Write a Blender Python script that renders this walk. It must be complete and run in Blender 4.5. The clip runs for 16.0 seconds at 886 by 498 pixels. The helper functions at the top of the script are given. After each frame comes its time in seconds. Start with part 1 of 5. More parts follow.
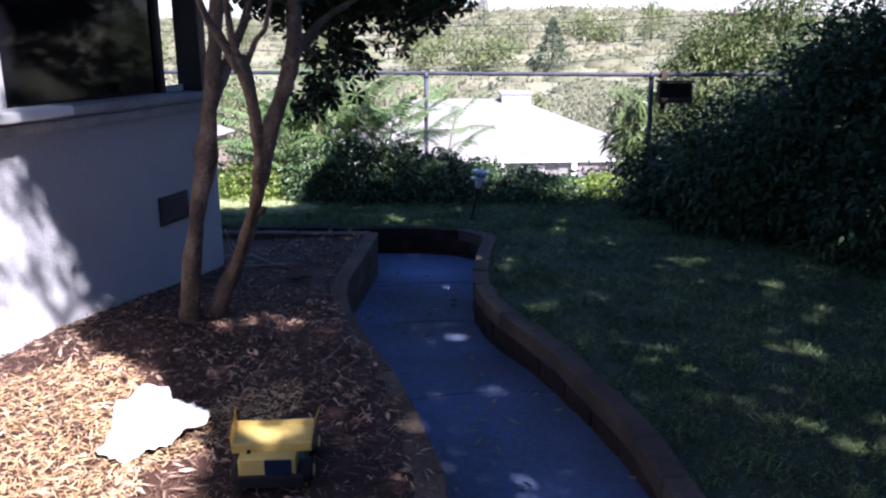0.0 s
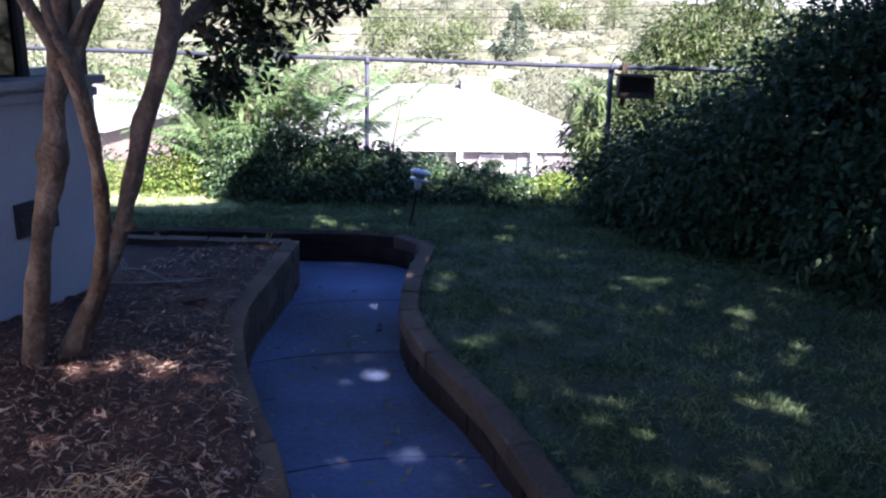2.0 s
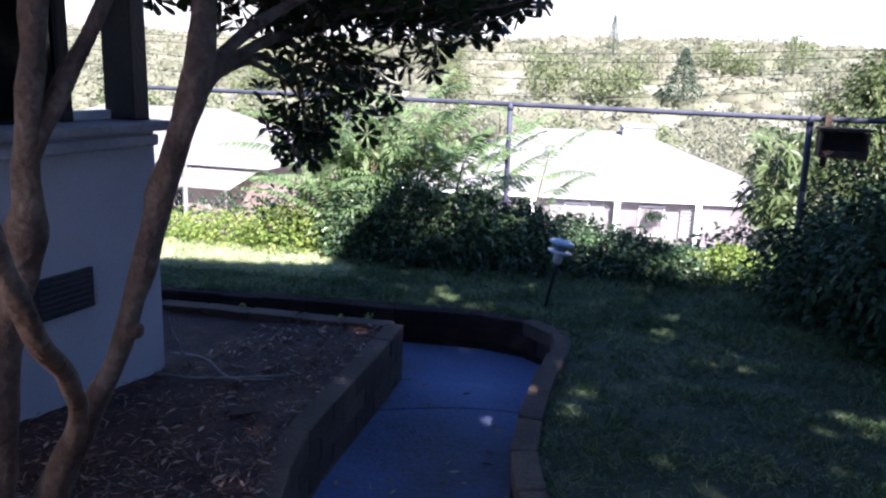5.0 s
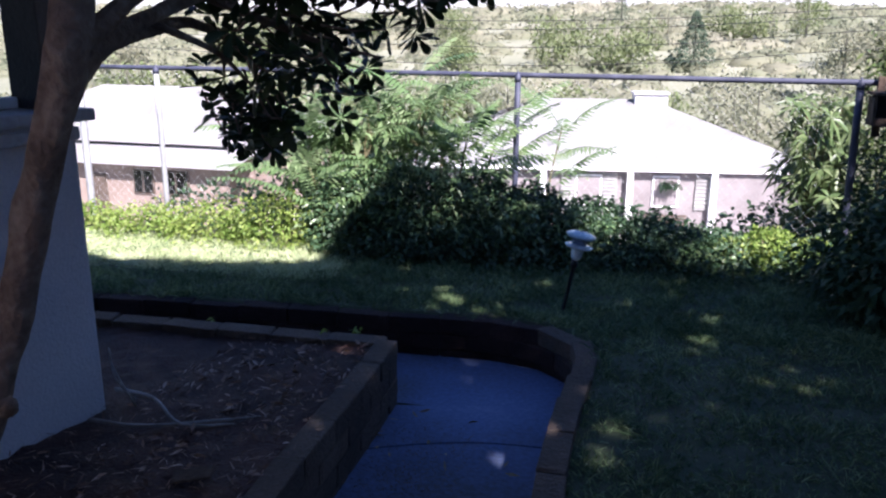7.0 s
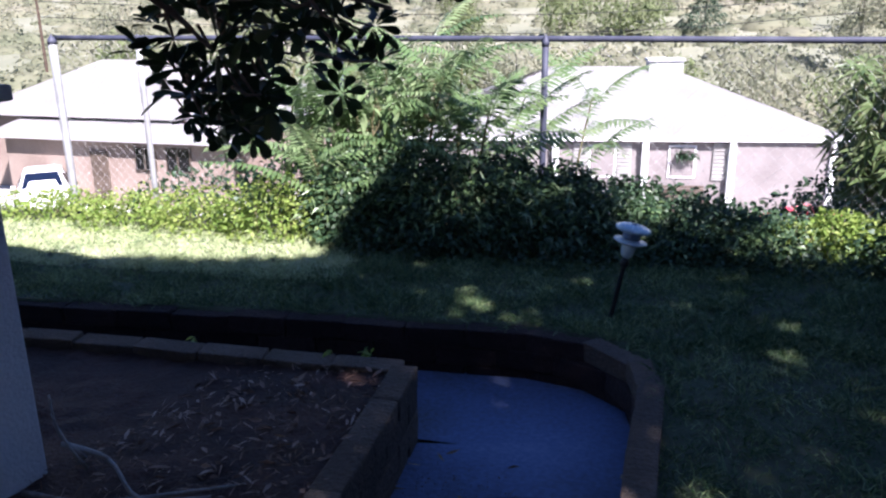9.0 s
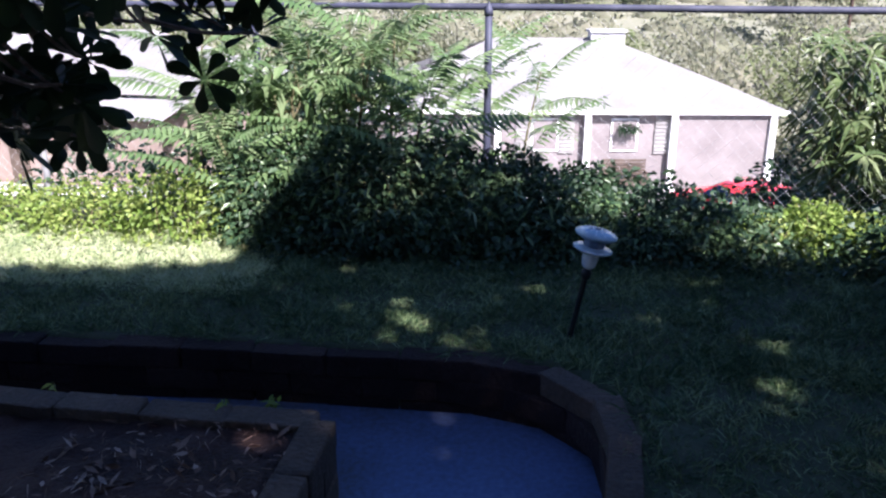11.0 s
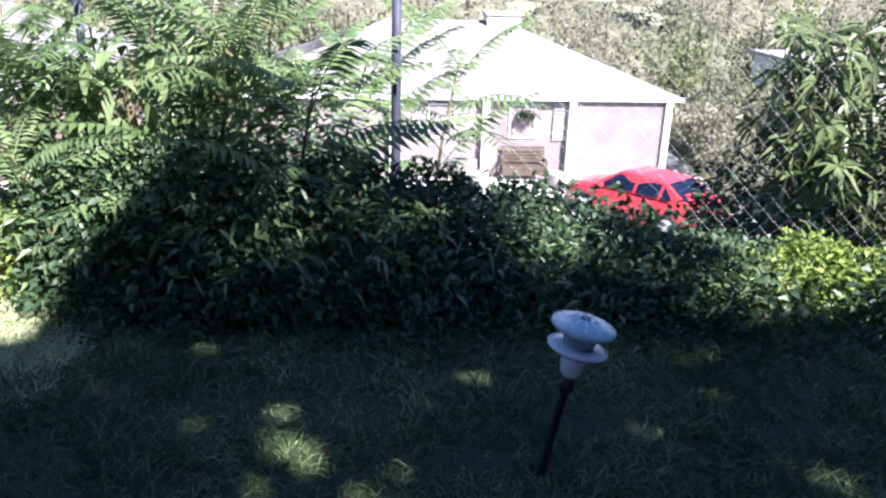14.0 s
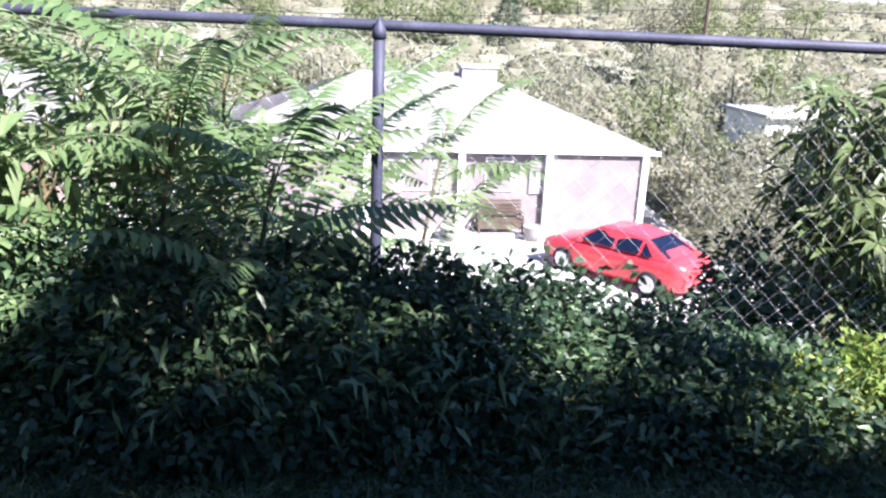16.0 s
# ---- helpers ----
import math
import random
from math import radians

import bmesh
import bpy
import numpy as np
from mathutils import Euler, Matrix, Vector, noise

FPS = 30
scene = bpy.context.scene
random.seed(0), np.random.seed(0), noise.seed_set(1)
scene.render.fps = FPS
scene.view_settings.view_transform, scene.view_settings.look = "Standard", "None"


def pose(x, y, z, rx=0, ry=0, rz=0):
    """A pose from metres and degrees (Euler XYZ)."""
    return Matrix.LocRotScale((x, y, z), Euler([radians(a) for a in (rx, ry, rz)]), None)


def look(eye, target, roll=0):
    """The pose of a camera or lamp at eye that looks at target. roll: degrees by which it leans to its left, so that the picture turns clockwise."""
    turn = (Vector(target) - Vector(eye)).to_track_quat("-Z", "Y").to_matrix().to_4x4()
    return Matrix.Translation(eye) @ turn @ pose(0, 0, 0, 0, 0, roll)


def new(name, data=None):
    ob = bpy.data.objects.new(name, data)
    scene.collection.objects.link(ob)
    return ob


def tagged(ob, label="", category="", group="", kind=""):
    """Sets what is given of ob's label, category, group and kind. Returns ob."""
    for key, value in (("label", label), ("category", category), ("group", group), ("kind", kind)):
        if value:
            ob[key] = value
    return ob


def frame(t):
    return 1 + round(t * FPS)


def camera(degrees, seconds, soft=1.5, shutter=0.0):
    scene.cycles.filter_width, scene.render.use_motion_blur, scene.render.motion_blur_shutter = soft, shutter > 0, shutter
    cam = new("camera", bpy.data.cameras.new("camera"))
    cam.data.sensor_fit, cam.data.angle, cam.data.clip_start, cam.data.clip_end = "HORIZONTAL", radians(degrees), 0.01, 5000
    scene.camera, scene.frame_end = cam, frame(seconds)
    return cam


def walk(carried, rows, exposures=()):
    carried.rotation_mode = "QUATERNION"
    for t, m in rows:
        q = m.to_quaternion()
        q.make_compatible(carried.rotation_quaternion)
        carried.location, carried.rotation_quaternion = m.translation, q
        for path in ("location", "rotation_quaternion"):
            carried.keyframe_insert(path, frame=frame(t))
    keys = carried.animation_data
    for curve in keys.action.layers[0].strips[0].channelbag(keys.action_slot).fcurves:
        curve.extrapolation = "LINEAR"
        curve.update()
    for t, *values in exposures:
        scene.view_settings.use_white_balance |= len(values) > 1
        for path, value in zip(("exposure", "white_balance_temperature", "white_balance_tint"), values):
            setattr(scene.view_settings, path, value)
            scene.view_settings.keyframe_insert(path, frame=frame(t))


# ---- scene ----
cam = camera(58.7, 16.0, soft=2.3)
METRES, EYE, TILT, LEAN, TURN = 6.2, 1.5, 0.0, 0.0, 2.1
ROWS = [
    (0.0, 0.0, 0.0, 0.0, -0.02, -14.52, 0.07),
    (0.5, 0.0041, 0.0341, -0.0001, -1.45, -14.12, -1.73),
    (1.0, 0.0115, 0.0647, 0.0018, -2.24, -15.69, -0.69),
    (1.5, 0.0251, 0.0928, 0.0042, -1.15, -13.32, -0.53),
    (2.0, 0.034, 0.1199, 0.0007, -2.56, -15.58, -1.52),
    (2.5, 0.0262, 0.1546, 0.0018, -2.64, -13.2, -1.07),
    (3.0, 0.0177, 0.1861, -0.0007, -3.7, -16.02, -1.2),
    (3.5, 0.0264, 0.2133, 0.0006, 2.73, -14.55, 1.26),
    (6.0, 0.0587, 0.3631, -0.0048, 10.0, -12.73, -1.42),
    (6.5, 0.0596, 0.3873, -0.0048, 10.62, -14.32, -0.53),
    (7.0, 0.0441, 0.4238, -0.0063, 9.43, -14.88, -0.35),
    (7.5, 0.0345, 0.4456, -0.0114, 8.59, -16.19, -1.41),
    (8.0, 0.0267, 0.4774, -0.0138, 10.05, -16.68, 0.44),
    (10.5, 0.0025, 0.6166, -0.0208, 7.74, -17.49, 0.41),
    (11.0, 0.004, 0.6454, -0.0227, 5.59, -18.98, 0.06),
    (11.5, -0.0056, 0.6805, -0.0266, 0.3, -18.5, -0.11),
    (12.0, -0.0146, 0.7095, -0.0304, -3.84, -18.51, -1.15),
    (12.5, -0.0176, 0.7375, -0.0338, -1.8, -18.21, 0.1),
    (13.0, -0.0104, 0.7753, -0.033, 0.43, -19.53, -0.99),
    (13.5, -0.0121, 0.8065, -0.0357, 0.68, -19.46, -0.54),
    (14.0, -0.0175, 0.842, -0.0374, -1.95, -20.18, -1.63),
    (14.5, -0.0116, 0.8673, -0.0393, -0.52, -20.04, -1.99),
    (15.0, -0.0019, 0.8973, -0.0382, -0.16, -18.34, -2.19),
    (15.5, -0.0065, 0.9208, -0.0393, -0.33, -18.83, -2.78),
    (16.0, -0.025, 0.9541, -0.0417, -3.81, -16.6, -2.34),
]
walk(cam, [(t, pose(0, 0, EYE, TILT, LEAN, TURN) @ pose(METRES * x, METRES * y, METRES * z, 90 + pitch, roll, yaw)) for t, x, y, z, yaw, pitch, roll in ROWS], [(0.0, 1.92, 5900, 24), (1.0, 2.18, 5900, 24), (3.7, 2.5, 5900, 24), (6.0, 1.95, 5900, 24), (8.0, 1.87, 5900, 24), (11.0, 1.82, 5900, 24), (12.5, 2.05, 5900, 24), (16.0, 2.08, 5900, 24)])

# ---- light ----
SUN = Vector((0.50, -0.62, 0.78)).normalized()
world = bpy.data.worlds.new("sky")
scene.world = world
world.use_nodes = True
wn = world.node_tree.nodes
sky = wn.new("ShaderNodeTexSky")
sky.sky_type = "NISHITA"
sky.sun_disc = False
sky.sun_elevation = math.asin(SUN.z)
sky.sun_rotation = math.atan2(SUN.x, SUN.y)
sky.air_density, sky.dust_density, sky.ozone_density = 1.0, 0.5, 9.0
wn["Background"].inputs["Strength"].default_value = 0.05
world.node_tree.links.new(sky.outputs[0], wn["Background"].inputs["Color"])
sun = new("sun", bpy.data.lights.new("sun", "SUN"))
sun.data.energy, sun.data.angle, sun.data.color = 5.0, radians(0.55), (1.0, 0.94, 0.86)
sun.matrix_world = look(SUN * 40, (0, 0, 0))


# ---- materials ----
def material(name, colors, scale=3.0, fine=60.0, rough=0.8, bump=0.3, metal=0.0, spec=0.4, island=0.0, translucent=0.0, rand=0.0, coat=0.0):
    """Colours mixed by noise at two scales, with fine relief; island and rand vary pieces."""
    m = bpy.data.materials.new(name)
    m.use_nodes = True
    nt = m.node_tree
    n, l = nt.nodes, nt.links
    b = n["Principled BSDF"]
    co = n.new("ShaderNodeTexCoord")
    big, small = n.new("ShaderNodeTexNoise"), n.new("ShaderNodeTexNoise")
    big.inputs["Scale"].default_value, small.inputs["Scale"].default_value = scale, fine
    big.inputs["Detail"].default_value, small.inputs["Detail"].default_value = 6, 4
    geo = n.new("ShaderNodeNewGeometry")
    for t in (big, small):
        l.new(geo.outputs["Position"], t.inputs["Vector"])
    add = n.new("ShaderNodeMath")
    add.operation = "MULTIPLY_ADD"
    l.new(small.outputs["Fac"], add.inputs[0])
    add.inputs[1].default_value = 0.45
    l.new(big.outputs["Fac"], add.inputs[2])
    fac = add
    for amount, kind in ((island, "isl"), (rand, "obj")):
        if amount:
            src = geo.outputs["Random Per Island"] if kind == "isl" else n.new("ShaderNodeObjectInfo").outputs["Random"]
            a2 = n.new("ShaderNodeMath")
            a2.operation = "MULTIPLY_ADD"
            l.new(src, a2.inputs[0])
            a2.inputs[1].default_value = amount
            l.new(fac.outputs[0], a2.inputs[2])
            fac = a2
    rng = n.new("ShaderNodeMapRange")
    rng.inputs["From Min"].default_value = 0.45
    rng.inputs["From Max"].default_value = 1.0 + 0.8 * (island + rand)
    l.new(fac.outputs[0], rng.inputs["Value"])
    ramp = n.new("ShaderNodeValToRGB")
    while len(ramp.color_ramp.elements) < len(colors):
        ramp.color_ramp.elements.new(0.5)
    for i, (e, c) in enumerate(zip(ramp.color_ramp.elements, colors)):
        e.position = i / max(1, len(colors) - 1)
        e.color = (*c, 1)
    l.new(rng.outputs[0], ramp.inputs[0])
    l.new(ramp.outputs[0], b.inputs["Base Color"])
    b.inputs["Roughness"].default_value, b.inputs["Metallic"].default_value = rough, metal
    b.inputs["Specular IOR Level"].default_value = spec
    b.inputs["Coat Weight"].default_value = coat
    if bump:
        bm_ = n.new("ShaderNodeBump")
        bm_.inputs["Strength"].default_value = bump
        bm_.inputs["Distance"].default_value = 0.02
        l.new(small.outputs["Fac"], bm_.inputs["Height"])
        l.new(bm_.outputs[0], b.inputs["Normal"])
    if translucent:
        tr, mix = n.new("ShaderNodeBsdfTranslucent"), n.new("ShaderNodeMixShader")
        l.new(ramp.outputs[0], tr.inputs["Color"])
        mix.inputs[0].default_value = translucent
        l.new(b.outputs[0], mix.inputs[1])
        l.new(tr.outputs[0], mix.inputs[2])
        l.new(mix.outputs[0], n["Material Output"].inputs["Surface"])
    return m


def glass(name, color, rough=0.03):
    m = bpy.data.materials.new(name)
    m.use_nodes = True
    b = m.node_tree.nodes["Principled BSDF"]
    b.inputs["Base Color"].default_value = (*color, 1)
    b.inputs["Roughness"].default_value = rough
    b.inputs["Specular IOR Level"].default_value = 0.6
    return m


M_LAWN = material("lawn_soil", [(0.02, 0.03, 0.012), (0.035, 0.05, 0.02), (0.06, 0.06, 0.03)], 2, 40)
M_BED = material("mulch_soil", [(0.018, 0.007, 0.005), (0.045, 0.019, 0.013), (0.085, 0.038, 0.026)], 4, 70, bump=0.8)
# Dry hill ground, paled so its colour carries the distance haze.
M_DRY = material("hazy_dry_hillside", [(0.15, 0.16, 0.105), (0.21, 0.212, 0.145), (0.27, 0.26, 0.195)], 0.06, 1.5)
M_BANK = material("weedy_bank", [(0.03, 0.035, 0.015), (0.06, 0.065, 0.03), (0.12, 0.11, 0.06)], 0.8, 12, bump=0.6)
M_YARD = material("pale_driveway", [(0.36, 0.35, 0.33), (0.45, 0.44, 0.42), (0.54, 0.53, 0.5)], 0.8, 9)
# Stained neutral concrete; the blue of open shade is put into its colour.
M_CONC = material("shade_blue_concrete", [(0.04, 0.037, 0.038), (0.06, 0.068, 0.095), (0.08, 0.105, 0.19), (0.105, 0.145, 0.275), (0.17, 0.205, 0.33)], 1.1, 45, bump=0.3, rand=0.12)
M_BLOCK = material("tan_block", [(0.032, 0.023, 0.019), (0.07, 0.052, 0.04), (0.14, 0.105, 0.08)], 3, 60, rough=0.9, bump=0.7, rand=0.35)
# Red-brown block, darkened further to put the wall face's shade into the colour.
M_SHADEBLOCK = material("shaded_red_block", [(0.010, 0.005, 0.005), (0.022, 0.011, 0.010), (0.05, 0.03, 0.025)], 3, 60, rough=0.95, bump=0.7, rand=0.35)
M_STUCCO = material("white_stucco", [(0.33, 0.34, 0.385), (0.43, 0.435, 0.465), (0.51, 0.51, 0.525)], 1.2, 80, bump=0.3)
M_LEDGE = material("ledge_paint", [(0.2, 0.2, 0.21), (0.32, 0.32, 0.33), (0.45, 0.45, 0.46)], 3, 50, rough=0.8)
M_DARKTRIM = material("dark_trim", [(0.02, 0.018, 0.018), (0.035, 0.03, 0.03), (0.05, 0.045, 0.04)], 4, 60, rough=0.6)
M_WHITE = material("white_paint", [(0.7, 0.7, 0.68), (0.8, 0.8, 0.79), (0.84, 0.84, 0.83)], 2, 40, rough=0.5, bump=0.08)
M_VENT = material("vent_metal", [(0.02, 0.022, 0.028), (0.04, 0.042, 0.05), (0.06, 0.06, 0.065)], 5, 80, rough=0.6, metal=0.4)
M_BARK = material("smooth_bark", [(0.06, 0.038, 0.027), (0.15, 0.10, 0.07), (0.29, 0.22, 0.165)], 7, 45, rough=0.85, bump=0.9)
M_STEM = material("green_stem", [(0.07, 0.07, 0.03), (0.12, 0.11, 0.05), (0.18, 0.14, 0.08)], 8, 60)
M_OBOV = material("leathery_leaf", [(0.008, 0.018, 0.006), (0.016, 0.035, 0.010), (0.035, 0.06, 0.016)], 5, 40, rough=0.5, spec=0.35, island=0.5, translucent=0.08, bump=0.1)
M_SHADE = material("shade_tree_leaf", [(0.02, 0.04, 0.012), (0.04, 0.07, 0.02), (0.06, 0.09, 0.03)], 2, 20, island=0.5, bump=0)
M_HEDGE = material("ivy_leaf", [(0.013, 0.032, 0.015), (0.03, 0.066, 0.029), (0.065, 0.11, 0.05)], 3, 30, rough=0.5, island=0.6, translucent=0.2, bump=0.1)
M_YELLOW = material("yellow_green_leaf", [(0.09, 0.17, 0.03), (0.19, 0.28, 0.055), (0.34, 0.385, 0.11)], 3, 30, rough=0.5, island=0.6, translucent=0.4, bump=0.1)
M_FROND = material("frond_leaf", [(0.06, 0.12, 0.045), (0.13, 0.21, 0.08), (0.27, 0.34, 0.17)], 4, 30, rough=0.34, spec=0.6, island=0.5, rand=0.4, translucent=0.35, bump=0.1)
M_LAUREL = material("long_leaf", [(0.045, 0.08, 0.03), (0.10, 0.15, 0.055), (0.22, 0.26, 0.13)], 4, 30, rough=0.4, island=0.6, translucent=0.25, bump=0.1)
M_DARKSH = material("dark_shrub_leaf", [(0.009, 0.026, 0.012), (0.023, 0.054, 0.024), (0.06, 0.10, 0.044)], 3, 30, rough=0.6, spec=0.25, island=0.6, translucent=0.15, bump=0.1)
M_GRASS = material("grass_blade", [(0.012, 0.042, 0.016), (0.033, 0.085, 0.032), (0.13, 0.19, 0.08), (0.32, 0.40, 0.19)], 1.8, 20, rough=0.55, island=0.7, translucent=0.25, bump=0)
M_CHIP = material("wood_chip", [(0.03, 0.015, 0.011), (0.105, 0.056, 0.038), (0.25, 0.16, 0.115), (0.48, 0.36, 0.29)], 5, 60, rough=0.8, island=0.9, bump=0.3)
M_STRAW = material("pale_straw", [(0.20, 0.10, 0.045), (0.50, 0.33, 0.17), (0.72, 0.56, 0.36)], 6, 60, rough=0.7, island=0.9, bump=0.2)
M_STICK = material("bleached_stick", [(0.14, 0.125, 0.115), (0.25, 0.235, 0.22), (0.38, 0.36, 0.345)], 9, 70, rough=0.8, bump=0.5)
M_DRYLEAF = material("dry_leaf", [(0.14, 0.09, 0.05), (0.26, 0.19, 0.11), (0.4, 0.32, 0.2)], 8, 60, island=0.6)
M_FARBARK = material("far_bark", [(0.07, 0.07, 0.05), (0.10, 0.10, 0.07), (0.14, 0.135, 0.10)], 2, 20)
# Lawn blades again, paled so the sunlit strip reads bright.
M_SUNGRASS = material("sunlit_grass_blade", [(0.28, 0.36, 0.16), (0.46, 0.52, 0.28), (0.62, 0.64, 0.44)], 3, 30, island=0.6, translucent=0.3, bump=0)
# Galvanised steel, darkened and blued so rail and posts look shaded.
M_STEEL = material("shaded_galvanised_steel", [(0.03, 0.033, 0.055), (0.05, 0.055, 0.085), (0.09, 0.095, 0.13)], 6, 90, rough=0.6, metal=0.1, bump=0.1)
M_WIRE = material("wire_mesh", [(0.26, 0.265, 0.27), (0.34, 0.345, 0.35), (0.44, 0.445, 0.45)], 6, 90, rough=0.5, metal=0.3, bump=0)
M_OLDWOOD = material("weathered_wood", [(0.03, 0.02, 0.014), (0.065, 0.043, 0.031), (0.12, 0.085, 0.062)], 8, 70, rough=0.9, bump=0.6)
M_LAMPW = material("frosted_plastic", [(0.5, 0.58, 0.64), (0.62, 0.70, 0.74), (0.74, 0.79, 0.8)], 14, 60, rough=0.22, bump=0.05)
M_CAP = material("pale_blue_plastic", [(0.30, 0.44, 0.52), (0.42, 0.56, 0.63), (0.55, 0.67, 0.72)], 14, 60, rough=0.2, bump=0.05)
M_LENS = material("smoky_lens", [(0.12, 0.16, 0.24), (0.18, 0.23, 0.32), (0.26, 0.31, 0.4)], 6, 60, rough=0.2, bump=0.03)
M_LAMPK = material("black_plastic", [(0.012, 0.012, 0.014), (0.02, 0.02, 0.022), (0.03, 0.03, 0.03)], 6, 60, rough=0.4, bump=0.05)
M_TOY = material("yellow_plastic", [(0.50, 0.36, 0.10), (0.62, 0.47, 0.15), (0.68, 0.54, 0.22)], 8, 60, rough=0.45, bump=0.1)
M_CLOTH = material("white_sheet", [(0.72, 0.72, 0.72), (0.8, 0.8, 0.8), (0.86, 0.86, 0.86)], 6, 70, rough=0.7, bump=0.1)
M_ROOF = material("pale_shingle", [(0.36, 0.348, 0.345), (0.44, 0.43, 0.428), (0.52, 0.51, 0.505)], 0.8, 12, rough=0.8, rand=0.25)
M_FACADE = material("pink_render", [(0.17, 0.148, 0.145), (0.21, 0.186, 0.182), (0.255, 0.226, 0.222)], 1.4, 14, bump=0.2)
M_BEIGE = material("beige_render", [(0.19, 0.14, 0.115), (0.24, 0.185, 0.155), (0.28, 0.225, 0.19)], 0.7, 14, bump=0.15)
M_SHUT = material("grey_shutter", [(0.2, 0.19, 0.18), (0.27, 0.26, 0.25), (0.33, 0.32, 0.3)], 2, 20, rough=0.7)
M_BENCH = material("brown_wood", [(0.05, 0.036, 0.027), (0.085, 0.063, 0.048), (0.125, 0.096, 0.075)], 3, 30, rough=0.6)
M_CAR = material("red_car_paint", [(0.56, 0.035, 0.045), (0.62, 0.045, 0.055), (0.66, 0.06, 0.07)], 0.6, 5, rough=0.3, bump=0.0, coat=0.6)
M_TYRE = material("tyre_rubber", [(0.012, 0.012, 0.012), (0.02, 0.02, 0.02), (0.03, 0.03, 0.03)], 6, 60, rough=0.9)
M_RIM = material("alloy_rim", [(0.5, 0.5, 0.5), (0.6, 0.6, 0.6), (0.68, 0.68, 0.68)], 6, 60, rough=0.35, metal=0.7, bump=0)
# Glass colour is blued to paint in the reflected sky.
M_GLASS = glass("sky_tinted_glass", (0.015, 0.025, 0.06))
M_PANE = glass("dark_pane", (0.006, 0.006, 0.008), 0.08)
# Far foliage, scrub to conifer, is lightened to stand in for haze.
M_SCRUB = material("hazy_scrub_leaf", [(0.16, 0.185, 0.115), (0.23, 0.245, 0.16), (0.31, 0.305, 0.215), (0.40, 0.38, 0.29)], 0.05, 0.5, rough=0.9, spec=0.1, island=0.15, translucent=0.5, bump=0)
M_FARTREE = material("far_tree_leaf", [(0.11, 0.15, 0.06), (0.17, 0.21, 0.09), (0.25, 0.27, 0.14)], 0.3, 2, rough=0.8, island=0.4, translucent=0.45, bump=0)
M_CONIFER = material("hazy_conifer_needle", [(0.035, 0.06, 0.035), (0.06, 0.09, 0.055), (0.09, 0.125, 0.075)], 1, 8, rough=0.8, island=0.4, translucent=0.2, bump=0)
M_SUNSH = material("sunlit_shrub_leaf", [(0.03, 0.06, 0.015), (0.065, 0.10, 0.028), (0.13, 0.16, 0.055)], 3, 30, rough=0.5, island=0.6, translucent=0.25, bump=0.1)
M_FLOWER = material("red_flower", [(0.5, 0.03, 0.03), (0.6, 0.05, 0.05), (0.65, 0.1, 0.08)], 5, 30, island=0.5)


# ---- mesh tools ----
def mesh_object(name, verts, faces, mat, parent=None, label="", smooth=False):
    me = bpy.data.meshes.new(name)
    me.from_pydata([tuple(v) for v in verts], [], [tuple(f) for f in faces])
    if mat:
        me.materials.append(mat)
    if smooth:
        me.polygons.foreach_set("use_smooth", [True] * len(me.polygons))
    me.update()
    ob = new(name, me)
    if parent:
        ob.parent = parent
    if label:
        ob["label"] = label
    return ob


def part(name, bm, mat, parent=None, label="", smooth=False):
    me = bpy.data.meshes.new(name)
    bm.normal_update()
    bm.to_mesh(me)
    bm.free()
    me.materials.append(mat)
    if smooth:
        me.polygons.foreach_set("use_smooth", [True] * len(me.polygons))
    ob = new(name, me)
    if parent:
        ob.parent = parent
    if label:
        ob["label"] = label
    return ob


def thing(name, label, category, at=(0, 0, 0), turn=0, group="", kind=""):
    ob = new(name)
    ob.matrix_world = pose(*at, 0, 0, turn)
    return tagged(ob, label, category, group, kind)


def box(size, at=(0, 0, 0), bevel=0.0, turn=(0, 0, 0), bm=None):
    b = bm or bmesh.new()
    made = bmesh.ops.create_cube(b, size=1, matrix=pose(*at, *turn) @ Matrix.Diagonal((*size, 1)))
    if bevel:
        edges = {e for v in made["verts"] for e in v.link_edges}
        bmesh.ops.bevel(b, geom=list(edges), offset=bevel, segments=2, affect="EDGES", profile=0.6)
    return b


def lathe(profile, sides=24, at=(0, 0, 0), bm=None):
    """A turned body from (radius, height) pairs."""
    b = bm or bmesh.new()
    rings = []
    for r, z in profile:
        rings.append([b.verts.new((at[0] + r * math.cos(2 * math.pi * i / sides), at[1] + r * math.sin(2 * math.pi * i / sides), at[2] + z)) for i in range(sides)])
    for r0, r1 in zip(rings, rings[1:]):
        for i in range(sides):
            b.faces.new((r0[i], r0[(i + 1) % sides], r1[(i + 1) % sides], r1[i]))
    b.faces.new(rings[0][::-1])
    b.faces.new(rings[-1])
    return b


def smooth_line(points, step=0.05):
    """Catmull-Rom through the points, sampled about every step."""
    p = [Vector(q) for q in points]
    p = [2 * p[0] - p[1], *p, 2 * p[-1] - p[-2]]
    out = []
    for a, b, c, d in zip(p, p[1:], p[2:], p[3:]):
        k = max(1, round((c - b).length / step))
        for i in range(k):
            t = i / k
            out.append(0.5 * (2 * b + (c - a) * t + (2 * a - 5 * b + 4 * c - d) * t * t + (3 * b - a - 3 * c + d) * t ** 3))
    return out + [p[-2]]


